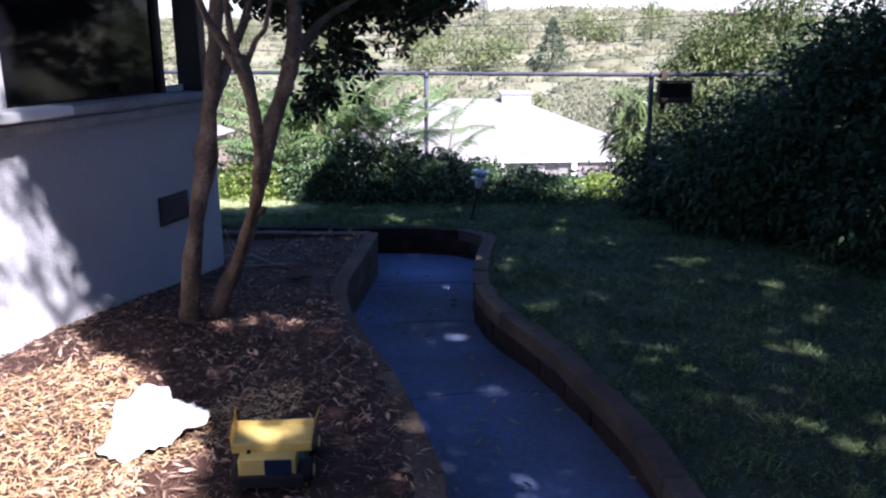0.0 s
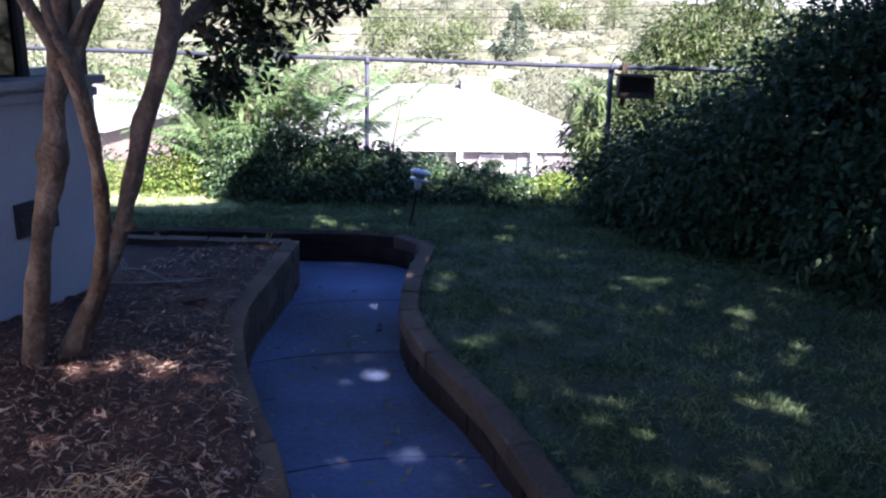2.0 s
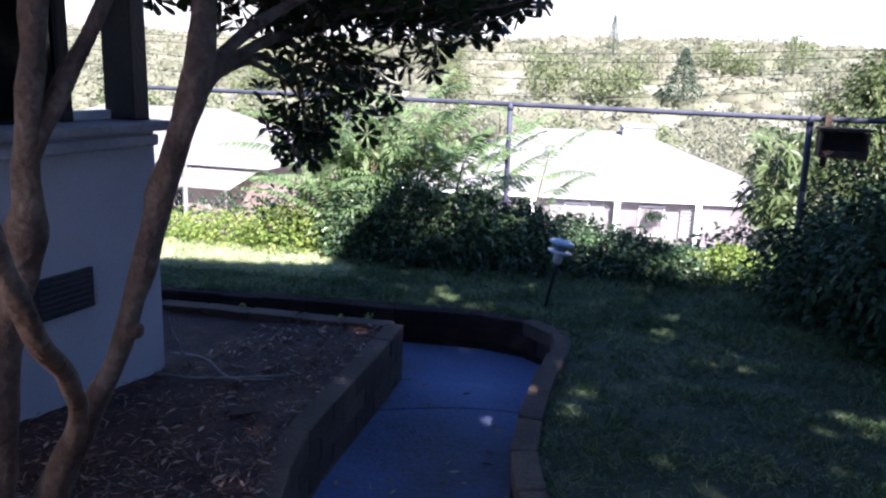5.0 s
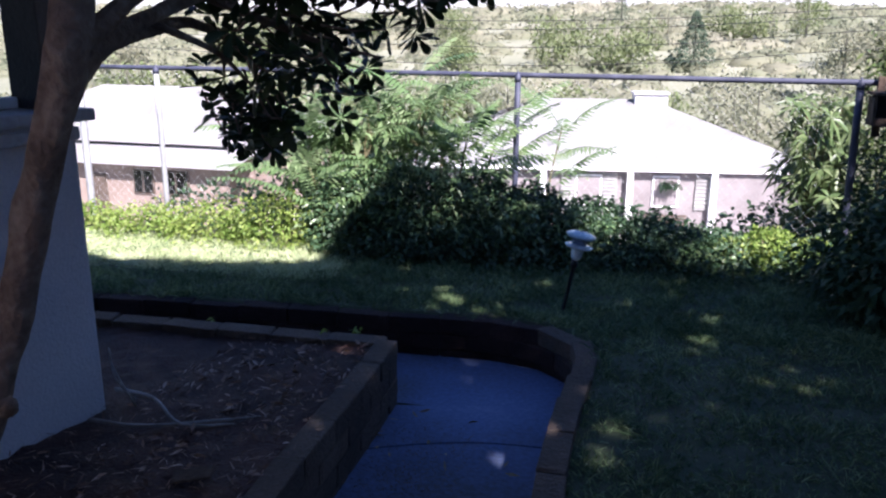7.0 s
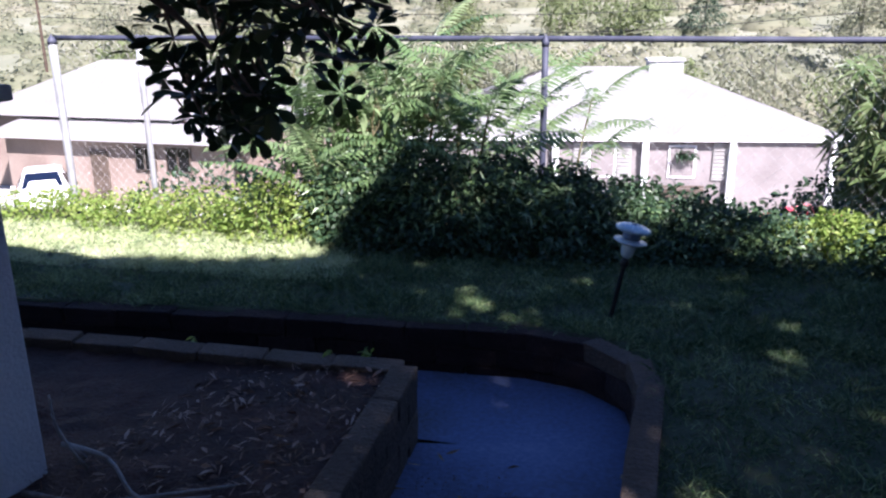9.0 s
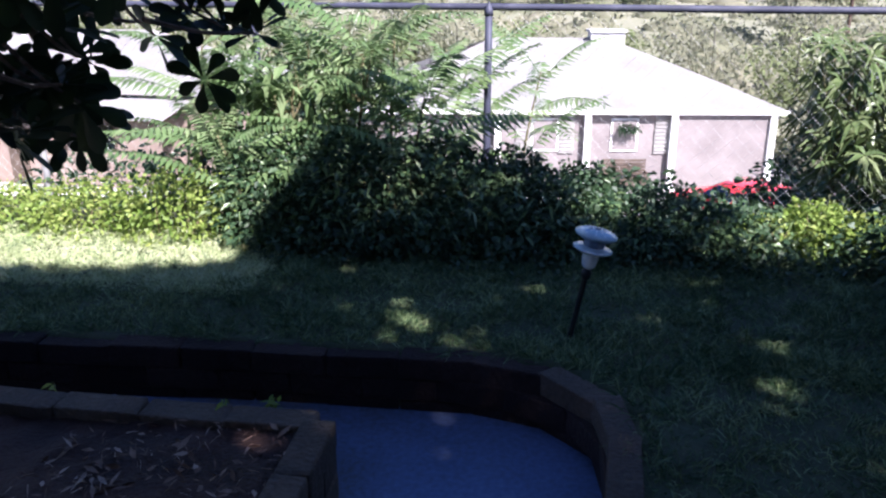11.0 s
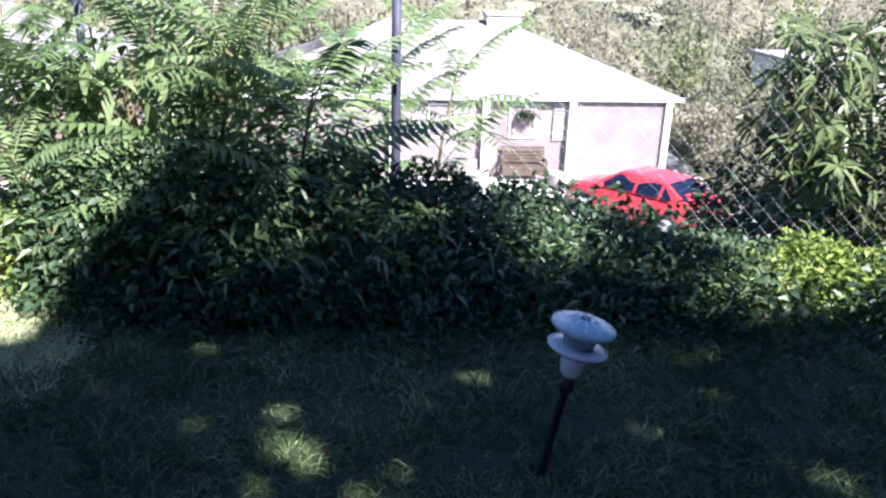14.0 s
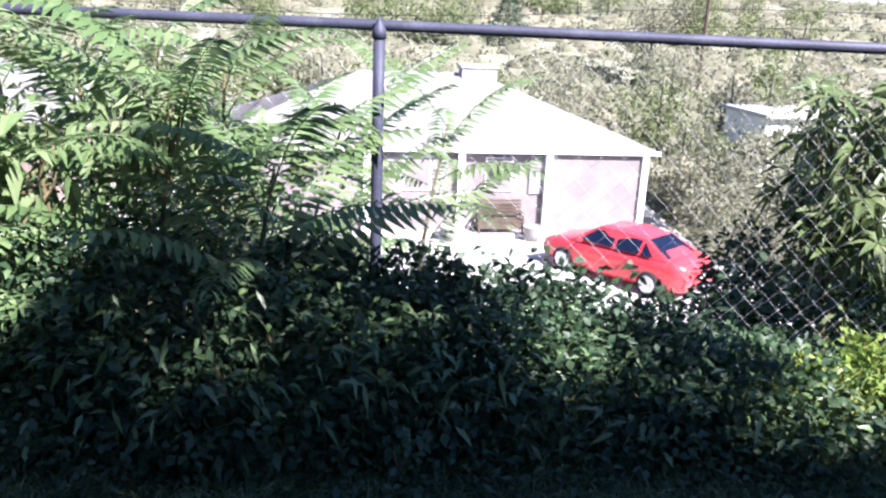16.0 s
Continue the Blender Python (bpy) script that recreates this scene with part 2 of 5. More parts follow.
def tube(points, radii, sides=8, step=0.06, wobble=0.0, bm=None, rng=random):
    """A tapered limb along a smooth line; radii at the given points."""
    b = bm or bmesh.new()
    line = smooth_line(points, step)
    n = len(line)
    marks = [0.0]
    for a, c in zip(line, line[1:]):
        marks.append(marks[-1] + (c - a).length)
    total = marks[-1] or 1
    cut = [0.0]
    for a, c in zip(points, points[1:]):
        cut.append(cut[-1] + (Vector(c) - Vector(a)).length)
    radius = np.interp([m / total for m in marks], [c / cut[-1] for c in cut], radii)
    rings = []
    side = Vector((1, 0.3, 0))
    for i, c in enumerate(line):
        way = (line[min(i + 1, n - 1)] - line[max(i - 1, 0)]).normalized()
        u = (side - way * side.dot(way)).normalized()
        v = way.cross(u)
        side = u
        ring = []
        for k in range(sides):
            a = 2 * math.pi * k / sides
            r = radius[i] * (1 + wobble * noise.noise(c * 9 + Vector((math.cos(a), math.sin(a), 0))))
            ring.append(b.verts.new(c + (u * math.cos(a) + v * math.sin(a)) * r))
        rings.append(ring)
    for r0, r1 in zip(rings, rings[1:]):
        for k in range(sides):
            b.faces.new((r0[k], r0[(k + 1) % sides], r1[(k + 1) % sides], r1[k]))
    b.faces.new(rings[0][::-1])
    b.faces.new(rings[-1])
    return b


LEAF = {"obovate": ((0.0, 0.04), (0.3, 0.2), (0.58, 0.44), (0.78, 0.5), (0.92, 0.38), (1.0, 0.12)), "lance": ((0.0, 0.05), (0.42, 0.47), (1.0, 0.02)),
        "oval": ((0.0, 0.08), (0.48, 0.5), (1.0, 0.05)), "blade": ((0.0, 0.5), (0.55, 0.4), (1.0, 0.03)), "flake": ((0.0, 0.15), (0.5, 0.5), (1.0, 0.1))}


def leaves(name, P, D, N, L, W, shape, mat, parent=None, label="", droop=0.25, fold=0.25):
    """Many folded, drooping leaves in one mesh: bases P, ways D, upper sides N, lengths L and widths W."""
    P, D, N = (np.asarray(a, float) for a in (P, D, N))
    D = D / np.maximum(np.linalg.norm(D, axis=1, keepdims=True), 1e-9)
    S = np.cross(D, N)
    S /= np.maximum(np.linalg.norm(S, axis=1, keepdims=True), 1e-9)
    U = np.cross(S, D)
    L, W = np.asarray(L, float)[:, None], np.asarray(W, float)[:, None]
    prof = LEAF[shape]
    cols = []
    sides = (-1, 1) if shape in ("blade", "flake") else (-1, 0, 1)
    for s in sides:
        for a, w in prof:
            c = P + D * L * a - np.array((0, 0, 1.0)) * L * droop * a * a
            if s:
                c = c + S * s * w * W + U * fold * w * W
            cols.append(c)
    k, m = len(cols), len(P)
    V = np.stack(cols, 1).reshape(-1, 3)
    q = len(prof)
    quads = []
    for s in range(len(sides) - 1):
        for i in range(q - 1):
            quads.append((s * q + i, s * q + i + 1, (s + 1) * q + i + 1, (s + 1) * q + i))
    F = (np.array(quads)[None] + (np.arange(m) * k)[:, None, None]).reshape(-1, 4)
    me = bpy.data.meshes.new(name)
    me.vertices.add(len(V))
    me.vertices.foreach_set("co", V.ravel())
    me.loops.add(F.size)
    me.loops.foreach_set("vertex_index", F.ravel().astype(np.int32))
    me.polygons.add(len(F))
    me.polygons.foreach_set("loop_start", np.arange(0, F.size, 4, dtype=np.int32))
    me.polygons.foreach_set("use_smooth", np.ones(len(F), bool))
    me.materials.append(mat)
    me.update(calc_edges=True)
    me.validate()
    ob = new(name, me)
    if parent:
        ob.parent = parent
    if label:
        ob["label"] = label
    return ob


def unit(rs, n, up=0.0):
    v = rs.normal(size=(n, 3))
    v[:, 2] += up
    return v / np.linalg.norm(v, axis=1, keepdims=True)


def inside(poly, x, y):
    """Which of the points (x, y) lie in the polygon."""
    res = np.zeros(np.shape(x), bool)
    for (x0, y0), (x1, y1) in zip(poly, poly[1:] + poly[:1]):
        if y0 != y1:
            res ^= ((y0 > y) != (y1 > y)) & (x < (x1 - x0) * (y - y0) / (y1 - y0) + x0)
    return res


def ramp_at(v, xs, zs):
    return np.interp(v, xs, zs)


# ---- levels of the garden ----
LEFT = [(-0.45, -3.0), (-0.42, 0.3), (-0.24, 1.2), (-0.11, 1.9), (-0.13, 2.3), (-0.34, 3.05), (-0.55, 3.58), (-0.74, 4.2), (-0.80, 4.6), (-0.79, 5.4), (-0.79, 6.08)]
RIGHT = [(0.66, -3.0), (0.74, 0.8), (0.75, 1.8), (0.71, 2.42), (0.66, 2.82), (0.56, 3.18), (0.41, 3.71), (0.20, 4.2), (0.08, 4.65), (0.07, 5.1), (0.11, 5.7), (0.15, 6.1),
         (0.16, 6.36), (0.10, 6.58), (-0.05, 6.72), (-0.25, 6.79), (-0.5, 6.82), (-1.5, 6.79), (-2.8, 6.72), (-5.5, 6.65)]
BACK = [(-0.74, 6.09), (-1.6, 6.10), (-2.5, 6.11), (-5.5, 6.08)]


def lawn_z(y):
    return ramp_at(y, (0, 4.2, 5.3, 6.9, 8.0, 9.2), (0.08, 0.02, 0.01, -0.07, -0.11, -0.16))


def floor_z(y):
    return ramp_at(y, (0, 2.5, 6.2, 7.0), (-0.02, -0.08, -0.28, -0.31))


def bed_z(x, y):
    return ramp_at(y, (1.0, 3.6, 4.6, 5.5, 6.0), (0.13, 0.13, 0.08, 0.05, 0.03)) + 0.03 * np.clip((-0.9 - x), 0, 0.8) * ramp_at(y, (3.8, 5.0), (1, -1))


LEFT_L = [tuple(v)[:2] for v in smooth_line([(*p, 0) for p in LEFT], 0.06)]
RIGHT_L = [tuple(v)[:2] for v in smooth_line([(*p, 0) for p in RIGHT], 0.06)]
BACK_L = [tuple(v)[:2] for v in smooth_line([(*p, 0) for p in BACK], 0.06)]
TRENCH = LEFT_L + BACK_L + RIGHT_L[::-1]
BED = LEFT_L + BACK_L + [(-5.5, -3.0)]


def land_z(x, y):
    """The open land beyond the fence: a bank, a valley floor and a far rise."""
    bank = ramp_at(y, (9.0, 10.0, 13.0, 18.0, 22.0, 36.0, 48.0, 80.0, 130.0, 200.0, 320.0, 600.0, 3000.0),
                   (-0.16, -0.6, -2.2, -4.6, -5.35, -5.35, -4.7, -2.4, 1.6, 7.2, 12.5, 13.0, 6.0))
    hollow = ramp_at(y, (27.5, 30.5, 37.0, 40.5), (0.0, 1.0, 1.0, 0.0)) * np.clip((x + 9.5) / 2, 0, 1) * np.clip((12.0 - x) / 2, 0, 1)
    return bank - 0.5 * hollow + 1.5 * np.sin(x * 0.031 + 1.0) * np.clip((y - 60) / 200, 0, 1)


# ---- ground, one sheet to the horizon ----
def build_ground():
    far = [0.3 * 1.22 ** i for i in range(46)]
    xs = np.concatenate([-5.6 - np.cumsum(far)[::-1], np.arange(-5.6, -2.6, 0.15), np.arange(-2.6, 1.2, 0.055), np.arange(1.2, 5.0, 0.15), 5.0 + np.cumsum(far)])
    ys = np.concatenate([-3.2 - np.cumsum(far)[::-1], np.arange(-3.2, 1.0, 0.12), np.arange(1.0, 7.2, 0.055), np.arange(7.2, 60, 0.4), 60 + np.cumsum([1.0 * 1.11 ** i for i in range(56)])])
    xs, ys = xs[np.abs(xs) < 2600], ys[(ys > -2600) & (ys < 3000)]
    X, Y = np.meshgrid(xs, ys)
    Z = np.where(Y > 9.0, land_z(X, Y), lawn_z(Y))
    Z = np.where((X < -6.5) & (Y < 9), Z - 0.3, Z)
    trench = inside(TRENCH, X, Y)
    bed = inside(BED, X, Y) & ~trench
    rs = np.random.RandomState(3)
    Z = np.where(trench, floor_z(Y) - 0.06, Z)
    Z = np.where(bed, bed_z(X, Y) + rs.normal(size=X.shape) * 0.006, Z)
    Z = np.where(~trench & ~bed & (Y < 9), Z + rs.normal(size=X.shape) * 0.004, Z)
    h, w = X.shape
    idx = np.arange(h * w).reshape(h, w)
    F = np.stack([idx[:-1, :-1], idx[:-1, 1:], idx[1:, 1:], idx[1:, :-1]], -1).reshape(-1, 4)
    me = bpy.data.meshes.new("ground")
    me.from_pydata(np.stack([X, Y, Z], -1).reshape(-1, 3).tolist(), [], F.tolist())
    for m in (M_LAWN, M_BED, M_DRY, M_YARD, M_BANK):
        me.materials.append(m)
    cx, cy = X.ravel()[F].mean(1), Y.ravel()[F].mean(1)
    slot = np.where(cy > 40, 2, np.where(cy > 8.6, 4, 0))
    slot = np.where(((cy > 22.5) & (cy < 37) & (cx > -1.5) & (cx < 9.5)) | ((cy > 27) & (cy < 37) & (cx < -8) & (cx > -26)), 3, slot)
    slot = np.where(inside(BED, cx, cy), 1, slot)
    me.polygons.foreach_set("material_index", slot.astype(np.int32))
    me.polygons.foreach_set("use_smooth", np.ones(len(F), bool))
    me.update()
    tagged(new("ground", me), "shaded lawn and mulch falling to a dry sunlit valley", "ground", kind="structure")


build_ground()

# ---- sunken path of concrete slabs ----
def along(line, step):
    """Points at even steps along a plan line, with their directions."""
    p = [Vector((*q, 0)) for q in line]
    d = [0.0]
    for a, b in zip(p, p[1:]):
        d.append(d[-1] + (b - a).length)
    n = max(1, round(d[-1] / step))
    xs, ys = [q.x for q in p], [q.y for q in p]
    at = [d[-1] * i / n for i in range(n + 1)]
    return [Vector((np.interp(s, d, xs), np.interp(s, d, ys), 0)) for s in at]


def build_path():
    path = thing("path", "sunken grey concrete garden path between low block walls", "path", kind="structure")
    cuts = [(-3.0, -3.0), (-1.2, -1.2), (0.6, 0.6), (1.9, 1.75), (3.35, 3.55), (4.5, 4.75), (5.55, 5.75), (6.06, 6.2)]
    lx, ly = zip(*LEFT_L)
    right = RIGHT_L[:[i for i, q in enumerate(RIGHT_L) if q[1] > 6.35][0]]
    rx, ry = zip(*right)
    for (l0, r0), (l1, r1) in zip(cuts, cuts[1:]):
        bm = bmesh.new()
        rows = []
        for i in range(9):
            t = i / 8
            a, b = l0 + (l1 - l0) * t, r0 + (r1 - r0) * t
            a += 0.007 if i == 0 else (-0.007 if i == 8 else 0)
            b += 0.007 if i == 0 else (-0.007 if i == 8 else 0)
            row = []
            for k in range(9):
                s = k / 8
                y = a + (b - a) * s + 0.10 * math.sin(math.pi * s) * (0.8 if 1 < a < 6 else 0)
                x = np.interp(a, ly, lx) * (1 - s) + np.interp(b, ry, rx) * s
                row.append((x, y, float(floor_z(y)) + 0.004 * noise.noise(Vector((x * 3, y * 3, 0)))))
            rows.append(row)
        top = [[bm.verts.new(q) for q in row] for row in rows]
        low = [[bm.verts.new((q[0], q[1], q[2] - 0.05)) for q in row] for row in rows]
        for i in range(8):
            for k in range(8):
                bm.faces.new((top[i][k], top[i][k + 1], top[i + 1][k + 1], top[i + 1][k]))
        for k in range(8):
            bm.faces.new((low[0][k], low[0][k + 1], top[0][k + 1], top[0][k]))
            bm.faces.new((top[8][k], top[8][k + 1], low[8][k + 1], low[8][k]))
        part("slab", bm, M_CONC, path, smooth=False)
    ex = [0.14, -2.1, -3.6, -5.4]
    for a, b in zip(ex, ex[1:]):
        bm = bmesh.new()
        n = 10
        g = []
        for i in range(n + 1):
            x = a + (b - a) * i / n + (-0.004 if i == 0 else 0.004 if i == n else 0)
            lo = 6.11 if x < -0.72 else 6.07 + 0.13 * (x + 0.75) / 0.9
            g.append([bm.verts.new((x, lo + (6.80 - lo) * k / 4, float(floor_z(6.3 + 0.1 * k)))) for k in range(5)])
        for i in range(n):
            for k in range(4):
                bm.faces.new((g[i][k], g[i][k + 1], g[i + 1][k + 1], g[i + 1][k]))
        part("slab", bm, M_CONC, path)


build_path()


# ---- block retaining walls ----
BLOCKS = []
for v in range(5):
    bmk = bmesh.new()
    bmesh.ops.create_cube(bmk, size=1)
    bmesh.ops.bevel(bmk, geom=bmk.edges[:], offset=0.045, segments=1, affect="EDGES")
    for vert in bmk.verts:
        vert.co += Vector([random.uniform(-0.025, 0.025) for _ in range(3)])
    mek = bpy.data.meshes.new("block")
    bmk.to_mesh(mek)
    bmk.free()
    mek.materials.append(M_BLOCK)
    BLOCKS.append(mek)
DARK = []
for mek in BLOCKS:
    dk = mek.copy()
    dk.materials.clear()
    dk.materials.append(M_SHADEBLOCK)
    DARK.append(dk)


def block_wall(name, label, line, top, length=0.3, width=0.105, course=0.095, lower=None):
    wall = thing(name, label, "retaining wall", kind="structure")
    rs = random.Random(len(line))
    for level in range(4):
        pts = along(line, length)
        if level % 2:
            mids = [(a + b) / 2 for a, b in zip(pts, pts[1:])]
            pts = [pts[0], *mids, pts[-1]]
        for a, b in zip(pts, pts[1:]):
            c, d = (a + b) / 2, b - a
            z = top(c.x, c.y) - course * (level + 0.5)
            if z + course / 2 < floor_z(c.y) - 0.05:
                continue
            # Lower courses and the far cap take the block with shade in its colour.
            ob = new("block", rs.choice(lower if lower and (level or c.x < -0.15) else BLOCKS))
            ob.parent = wall
            off = 0.0 if level == 0 else rs.uniform(-0.006, 0.006)
            ob.matrix_world = (Matrix.Translation((c.x, c.y, z + rs.uniform(-0.003, 0.003))) @ pose(0, off, 0, 0, rs.uniform(-0.6, 0.6), math.degrees(math.atan2(d.y, d.x)) + rs.uniform(-1, 1))
                               @ Matrix.Diagonal((d.length - 0.005, width if level == 0 else width - 0.012, course - 0.003, 1)))
    return wall


block_wall("wall_bed_side", "low tan concrete block wall edging the mulch bed", LEFT_L, lambda x, y: float(ramp_at(y, (1, 2.5, 4.6, 6.1), (0.16, 0.14, 0.10, 0.055))))
block_wall("wall_bed_back", "low tan concrete block wall behind the mulch bed", BACK_L[1:], lambda x, y: 0.052)
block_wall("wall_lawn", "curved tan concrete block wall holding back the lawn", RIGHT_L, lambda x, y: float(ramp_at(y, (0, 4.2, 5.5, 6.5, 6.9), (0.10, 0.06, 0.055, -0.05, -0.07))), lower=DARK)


# ---- white stuccoed house by the path ----
H0, HT = Vector((-1.694, 5.17, 0)), Vector((-0.2, -0.98, 0)).normalized()
HN = Vector((-HT.y, HT.x, 0))


def build_house():
    """Local x runs along the wall from the corner back towards the start, y into the house."""
    ang = math.degrees(math.atan2(HT.y, HT.x))
    house = thing("house", "white stuccoed house corner with a dark window band over a ledge", "house", tuple(H0), ang)
    top, deep = 1.17, -0.22
    part("wall", box((7.0, 0.22, top + 0.25), (3.5, deep / 2, (top - 0.25) / 2), 0.008), M_STUCCO, house)
    part("wall", box((0.22, 4.0, top + 0.25), (0.11, -2.24, (top - 0.25) / 2), 0.008), M_STUCCO, house)
    bm = box((7.05, 0.30, 0.045), (3.46, -0.11, top + 0.022), 0.008)
    part("ledge", bm, M_LEDGE, house)
    part("ledge", box((0.30, 3.9, 0.045), (0.09, -2.22, top + 0.022), 0.008), M_LEDGE, house)
    part("drip_moulding", box((7.0, 0.03, 0.05), (3.5, 0.012, top - 0.04), 0.01), M_LEDGE, house)
    z0, z1 = top + 0.046, 2.5
    part("corner_post", box((0.09, 0.17, z1 - z0), (0.045, -0.105, (z0 + z1) / 2), 0.006), M_DARKTRIM, house, "dark painted corner post")
    part("window_frame", box((0.05, 0.08, z1 - z0), (0.345, -0.17, (z0 + z1) / 2), 0.004), M_DARKTRIM, house)
    part("window_frame", box((0.22, 0.05, 0.04), (0.205, -0.175, z0 + 0.021), 0.004), M_WHITE, house)
    part("screen", box((1.29, 0.03, z1 - z0), (1.018, -0.17, (z0 + z1) / 2)), M_PANE, house, "dark window pane")
    # White frame in the ledge's grey, which paints it as shaded.
    part("window_frame", box((0.035, 0.08, z1 - z0), (1.69, -0.12, (z0 + z1) / 2), 0.006), M_LEDGE, house, "white frame greyed to look shaded")
    part("window_pane", box((1.2, 0.02, z1 - z0 - 0.1), (2.35, -0.12, (z0 + z1) / 2 + 0.05)), M_PANE, house)
    for k in range(9):
        part("louvre", box((0.9, 0.05, 0.012), (2.2, -0.09, z0 + 0.12 + k * 0.16), 0.002, (25, 0, 0)), M_WHITE, house)
    part("window_sill", box((1.1, 0.16, 0.05), (2.05, 0.055, top + 0.035), 0.012), M_WHITE, house, "white projecting sill")
    part("screen", box((0.03, 1.9, z1 - z0), (0.10, -3.3, (z0 + z1) / 2)), M_PANE, house)
    part("window_frame", box((0.10, 0.06, z1 - z0), (0.10, -2.30, (z0 + z1) / 2), 0.004), M_DARKTRIM, house)
    part("upper_wall", box((4.3, 0.2, z1 - z0), (4.85, -0.14, (z0 + z1) / 2), 0.01), M_STUCCO, house)
    part("roof", box((7.3, 4.6, 0.14), (3.4, -2.0, z1 + 0.07), 0.02), M_DARKTRIM, house)
    part("inner_wall", box((0.12, 4.0, z1), (3.2, -2.3, z1 / 2)), M_DARKTRIM, house)
    vent = part("vent", box((0.30, 0.02, 0.17), (0.56, 0.008, 0.548), 0.005), M_VENT, house, "dark metal foundation vent")
    for k in range(6):
        part("vent_slat", box((0.26, 0.012, 0.008), (0.56, 0.022, 0.488 + k * 0.024), 0.002, (30, 0, 0)), M_VENT, vent)


build_house()


# ---- the multi-stemmed tree in the bed ----
def whorls(rs, centres, size, spread=0.9, count=(6, 10)):
    """Leaf bases, ways and faces for rosettes of leaves at twig tips."""
    P, D, N = [], [], []
    for c in centres:
        axis = unit(rs, 1, 0.6)[0]
        a = np.cross(axis, (0.3, 0.9, 0.1))
        a /= np.linalg.norm(a)
        b = np.cross(axis, a)
        n = rs.randint(*count)
        for i in range(n):
            t = 2 * math.pi * (i / n) + rs.uniform(-0.25, 0.25)
            d = a * math.cos(t) + b * math.sin(t) + axis * rs.uniform(0.0, spread)
            P.append(np.array(c) + d * 0.008)
            D.append(d)
            N.append(axis)
    return P, D, N


def build_tree():
    tree = thing("tree", "multi-stemmed small tree with leathery whorled leaves in the mulch bed", "tree", (-1.4, 4.0, 0.08))
    base = tree.matrix_world.inverted()

    def limb(name, pts, radii, sides=10, parent=None, wob=0.35):
        bm = tube(pts, radii, sides, 0.05, wob)
        bmesh.ops.transform(bm, matrix=base, verts=bm.verts)
        return part(name, bm, M_BARK, tree, smooth=True)
    limb("trunk", [(-1.47, 3.80, 0.02), (-1.43, 3.79, 0.25), (-1.387, 3.79, 0.54), (-1.355, 3.82, 0.765), (-1.32, 3.835, 0.91), (-1.31, 3.84, 0.98), (-1.29, 3.835, 1.06), (-1.267, 3.82, 1.24), (-1.23, 3.82, 1.456), (-1.19, 3.82, 1.8), (-1.1, 3.8, 2.4)],
         [0.056, 0.047, 0.044, 0.04, 0.044, 0.06, 0.041, 0.036, 0.035, 0.033, 0.026], 14)
    limb("trunk", [(-1.37, 3.88, -0.02), (-1.30, 3.87, 0.2), (-1.20, 3.86, 0.42), (-1.07, 3.65, 0.66), (-0.95, 3.40, 0.86), (-0.885, 3.24, 1.09), (-0.874, 3.15, 1.27), (-0.89, 3.12, 1.40), (-0.90, 3.10, 1.46)],
         [0.05, 0.043, 0.031, 0.026, 0.024, 0.023, 0.024, 0.027, 0.022], 12)
    limb("trunk", [(-1.40, 3.87, -0.02), (-1.31, 3.89, 0.2), (-1.23, 3.94, 0.39), (-1.17, 4.0, 0.55), (-1.13, 4.05, 0.71), (-1.08, 4.11, 0.95), (-1.045, 4.13, 1.1), (-1.0, 4.13, 1.22), (-0.955, 4.13, 1.34), (-0.93, 4.14, 1.43), (-0.90, 4.18, 1.75), (-0.86, 4.3, 2.4)],
         [0.06, 0.048, 0.04, 0.035, 0.034, 0.038, 0.044, 0.038, 0.04, 0.046, 0.032, 0.024], 14)
    limb("burl", [(-1.14, 4.04, 0.65), (-1.10, 4.03, 0.655), (-1.08, 4.02, 0.675)], [0.026, 0.026, 0.01], 10)
    for pts, r in (([(-0.90, 3.11, 1.40), (-0.98, 3.08, 1.56), (-1.04, 3.1, 1.66), (-1.2, 3.0, 2.3)], 0.022), ([(-0.885, 3.12, 1.42), (-0.84, 3.13, 1.52), (-0.78, 3.13, 1.64), (-0.7, 3.1, 2.3)], 0.014),
                   ([(-0.895, 3.11, 1.42), (-0.93, 3.09, 1.6), (-0.96, 3.1, 2.3)], 0.02), ([(-1.27, 3.82, 1.2), (-1.19, 3.9, 1.42), (-1.1, 4.0, 1.7), (-1.05, 4.2, 2.3)], 0.035),
                   ([(-0.95, 4.13, 1.36), (-0.94, 4.33, 1.47), (-0.9, 4.62, 1.56), (-0.7, 4.9, 1.68), (-0.45, 5.0, 1.7)], 0.03), ([(-0.93, 4.14, 1.43), (-0.82, 4.4, 1.62), (-0.55, 4.6, 1.8), (-0.2, 4.8, 1.9)], 0.026),
                   ([(-0.945, 4.3, 1.45), (-1.0, 4.8, 1.5), (-1.02, 5.2, 1.4), (-1.1, 5.5, 1.15)], 0.022), ([(-0.92, 4.16, 1.55), (-1.0, 4.5, 1.8), (-0.9, 5.0, 2.0)], 0.022),
                   ([(-0.9, 4.62, 1.58), (-0.75, 5.1, 1.46), (-0.62, 5.4, 1.4)], 0.014), ([(-0.95, 4.5, 1.5), (-0.9, 4.75, 1.42), (-0.9, 4.95, 1.32)], 0.012)):
        limb("branch", pts, np.linspace(r, r * 0.35, len(pts)), 7)
    rs = np.random.RandomState(11)
    tips = []
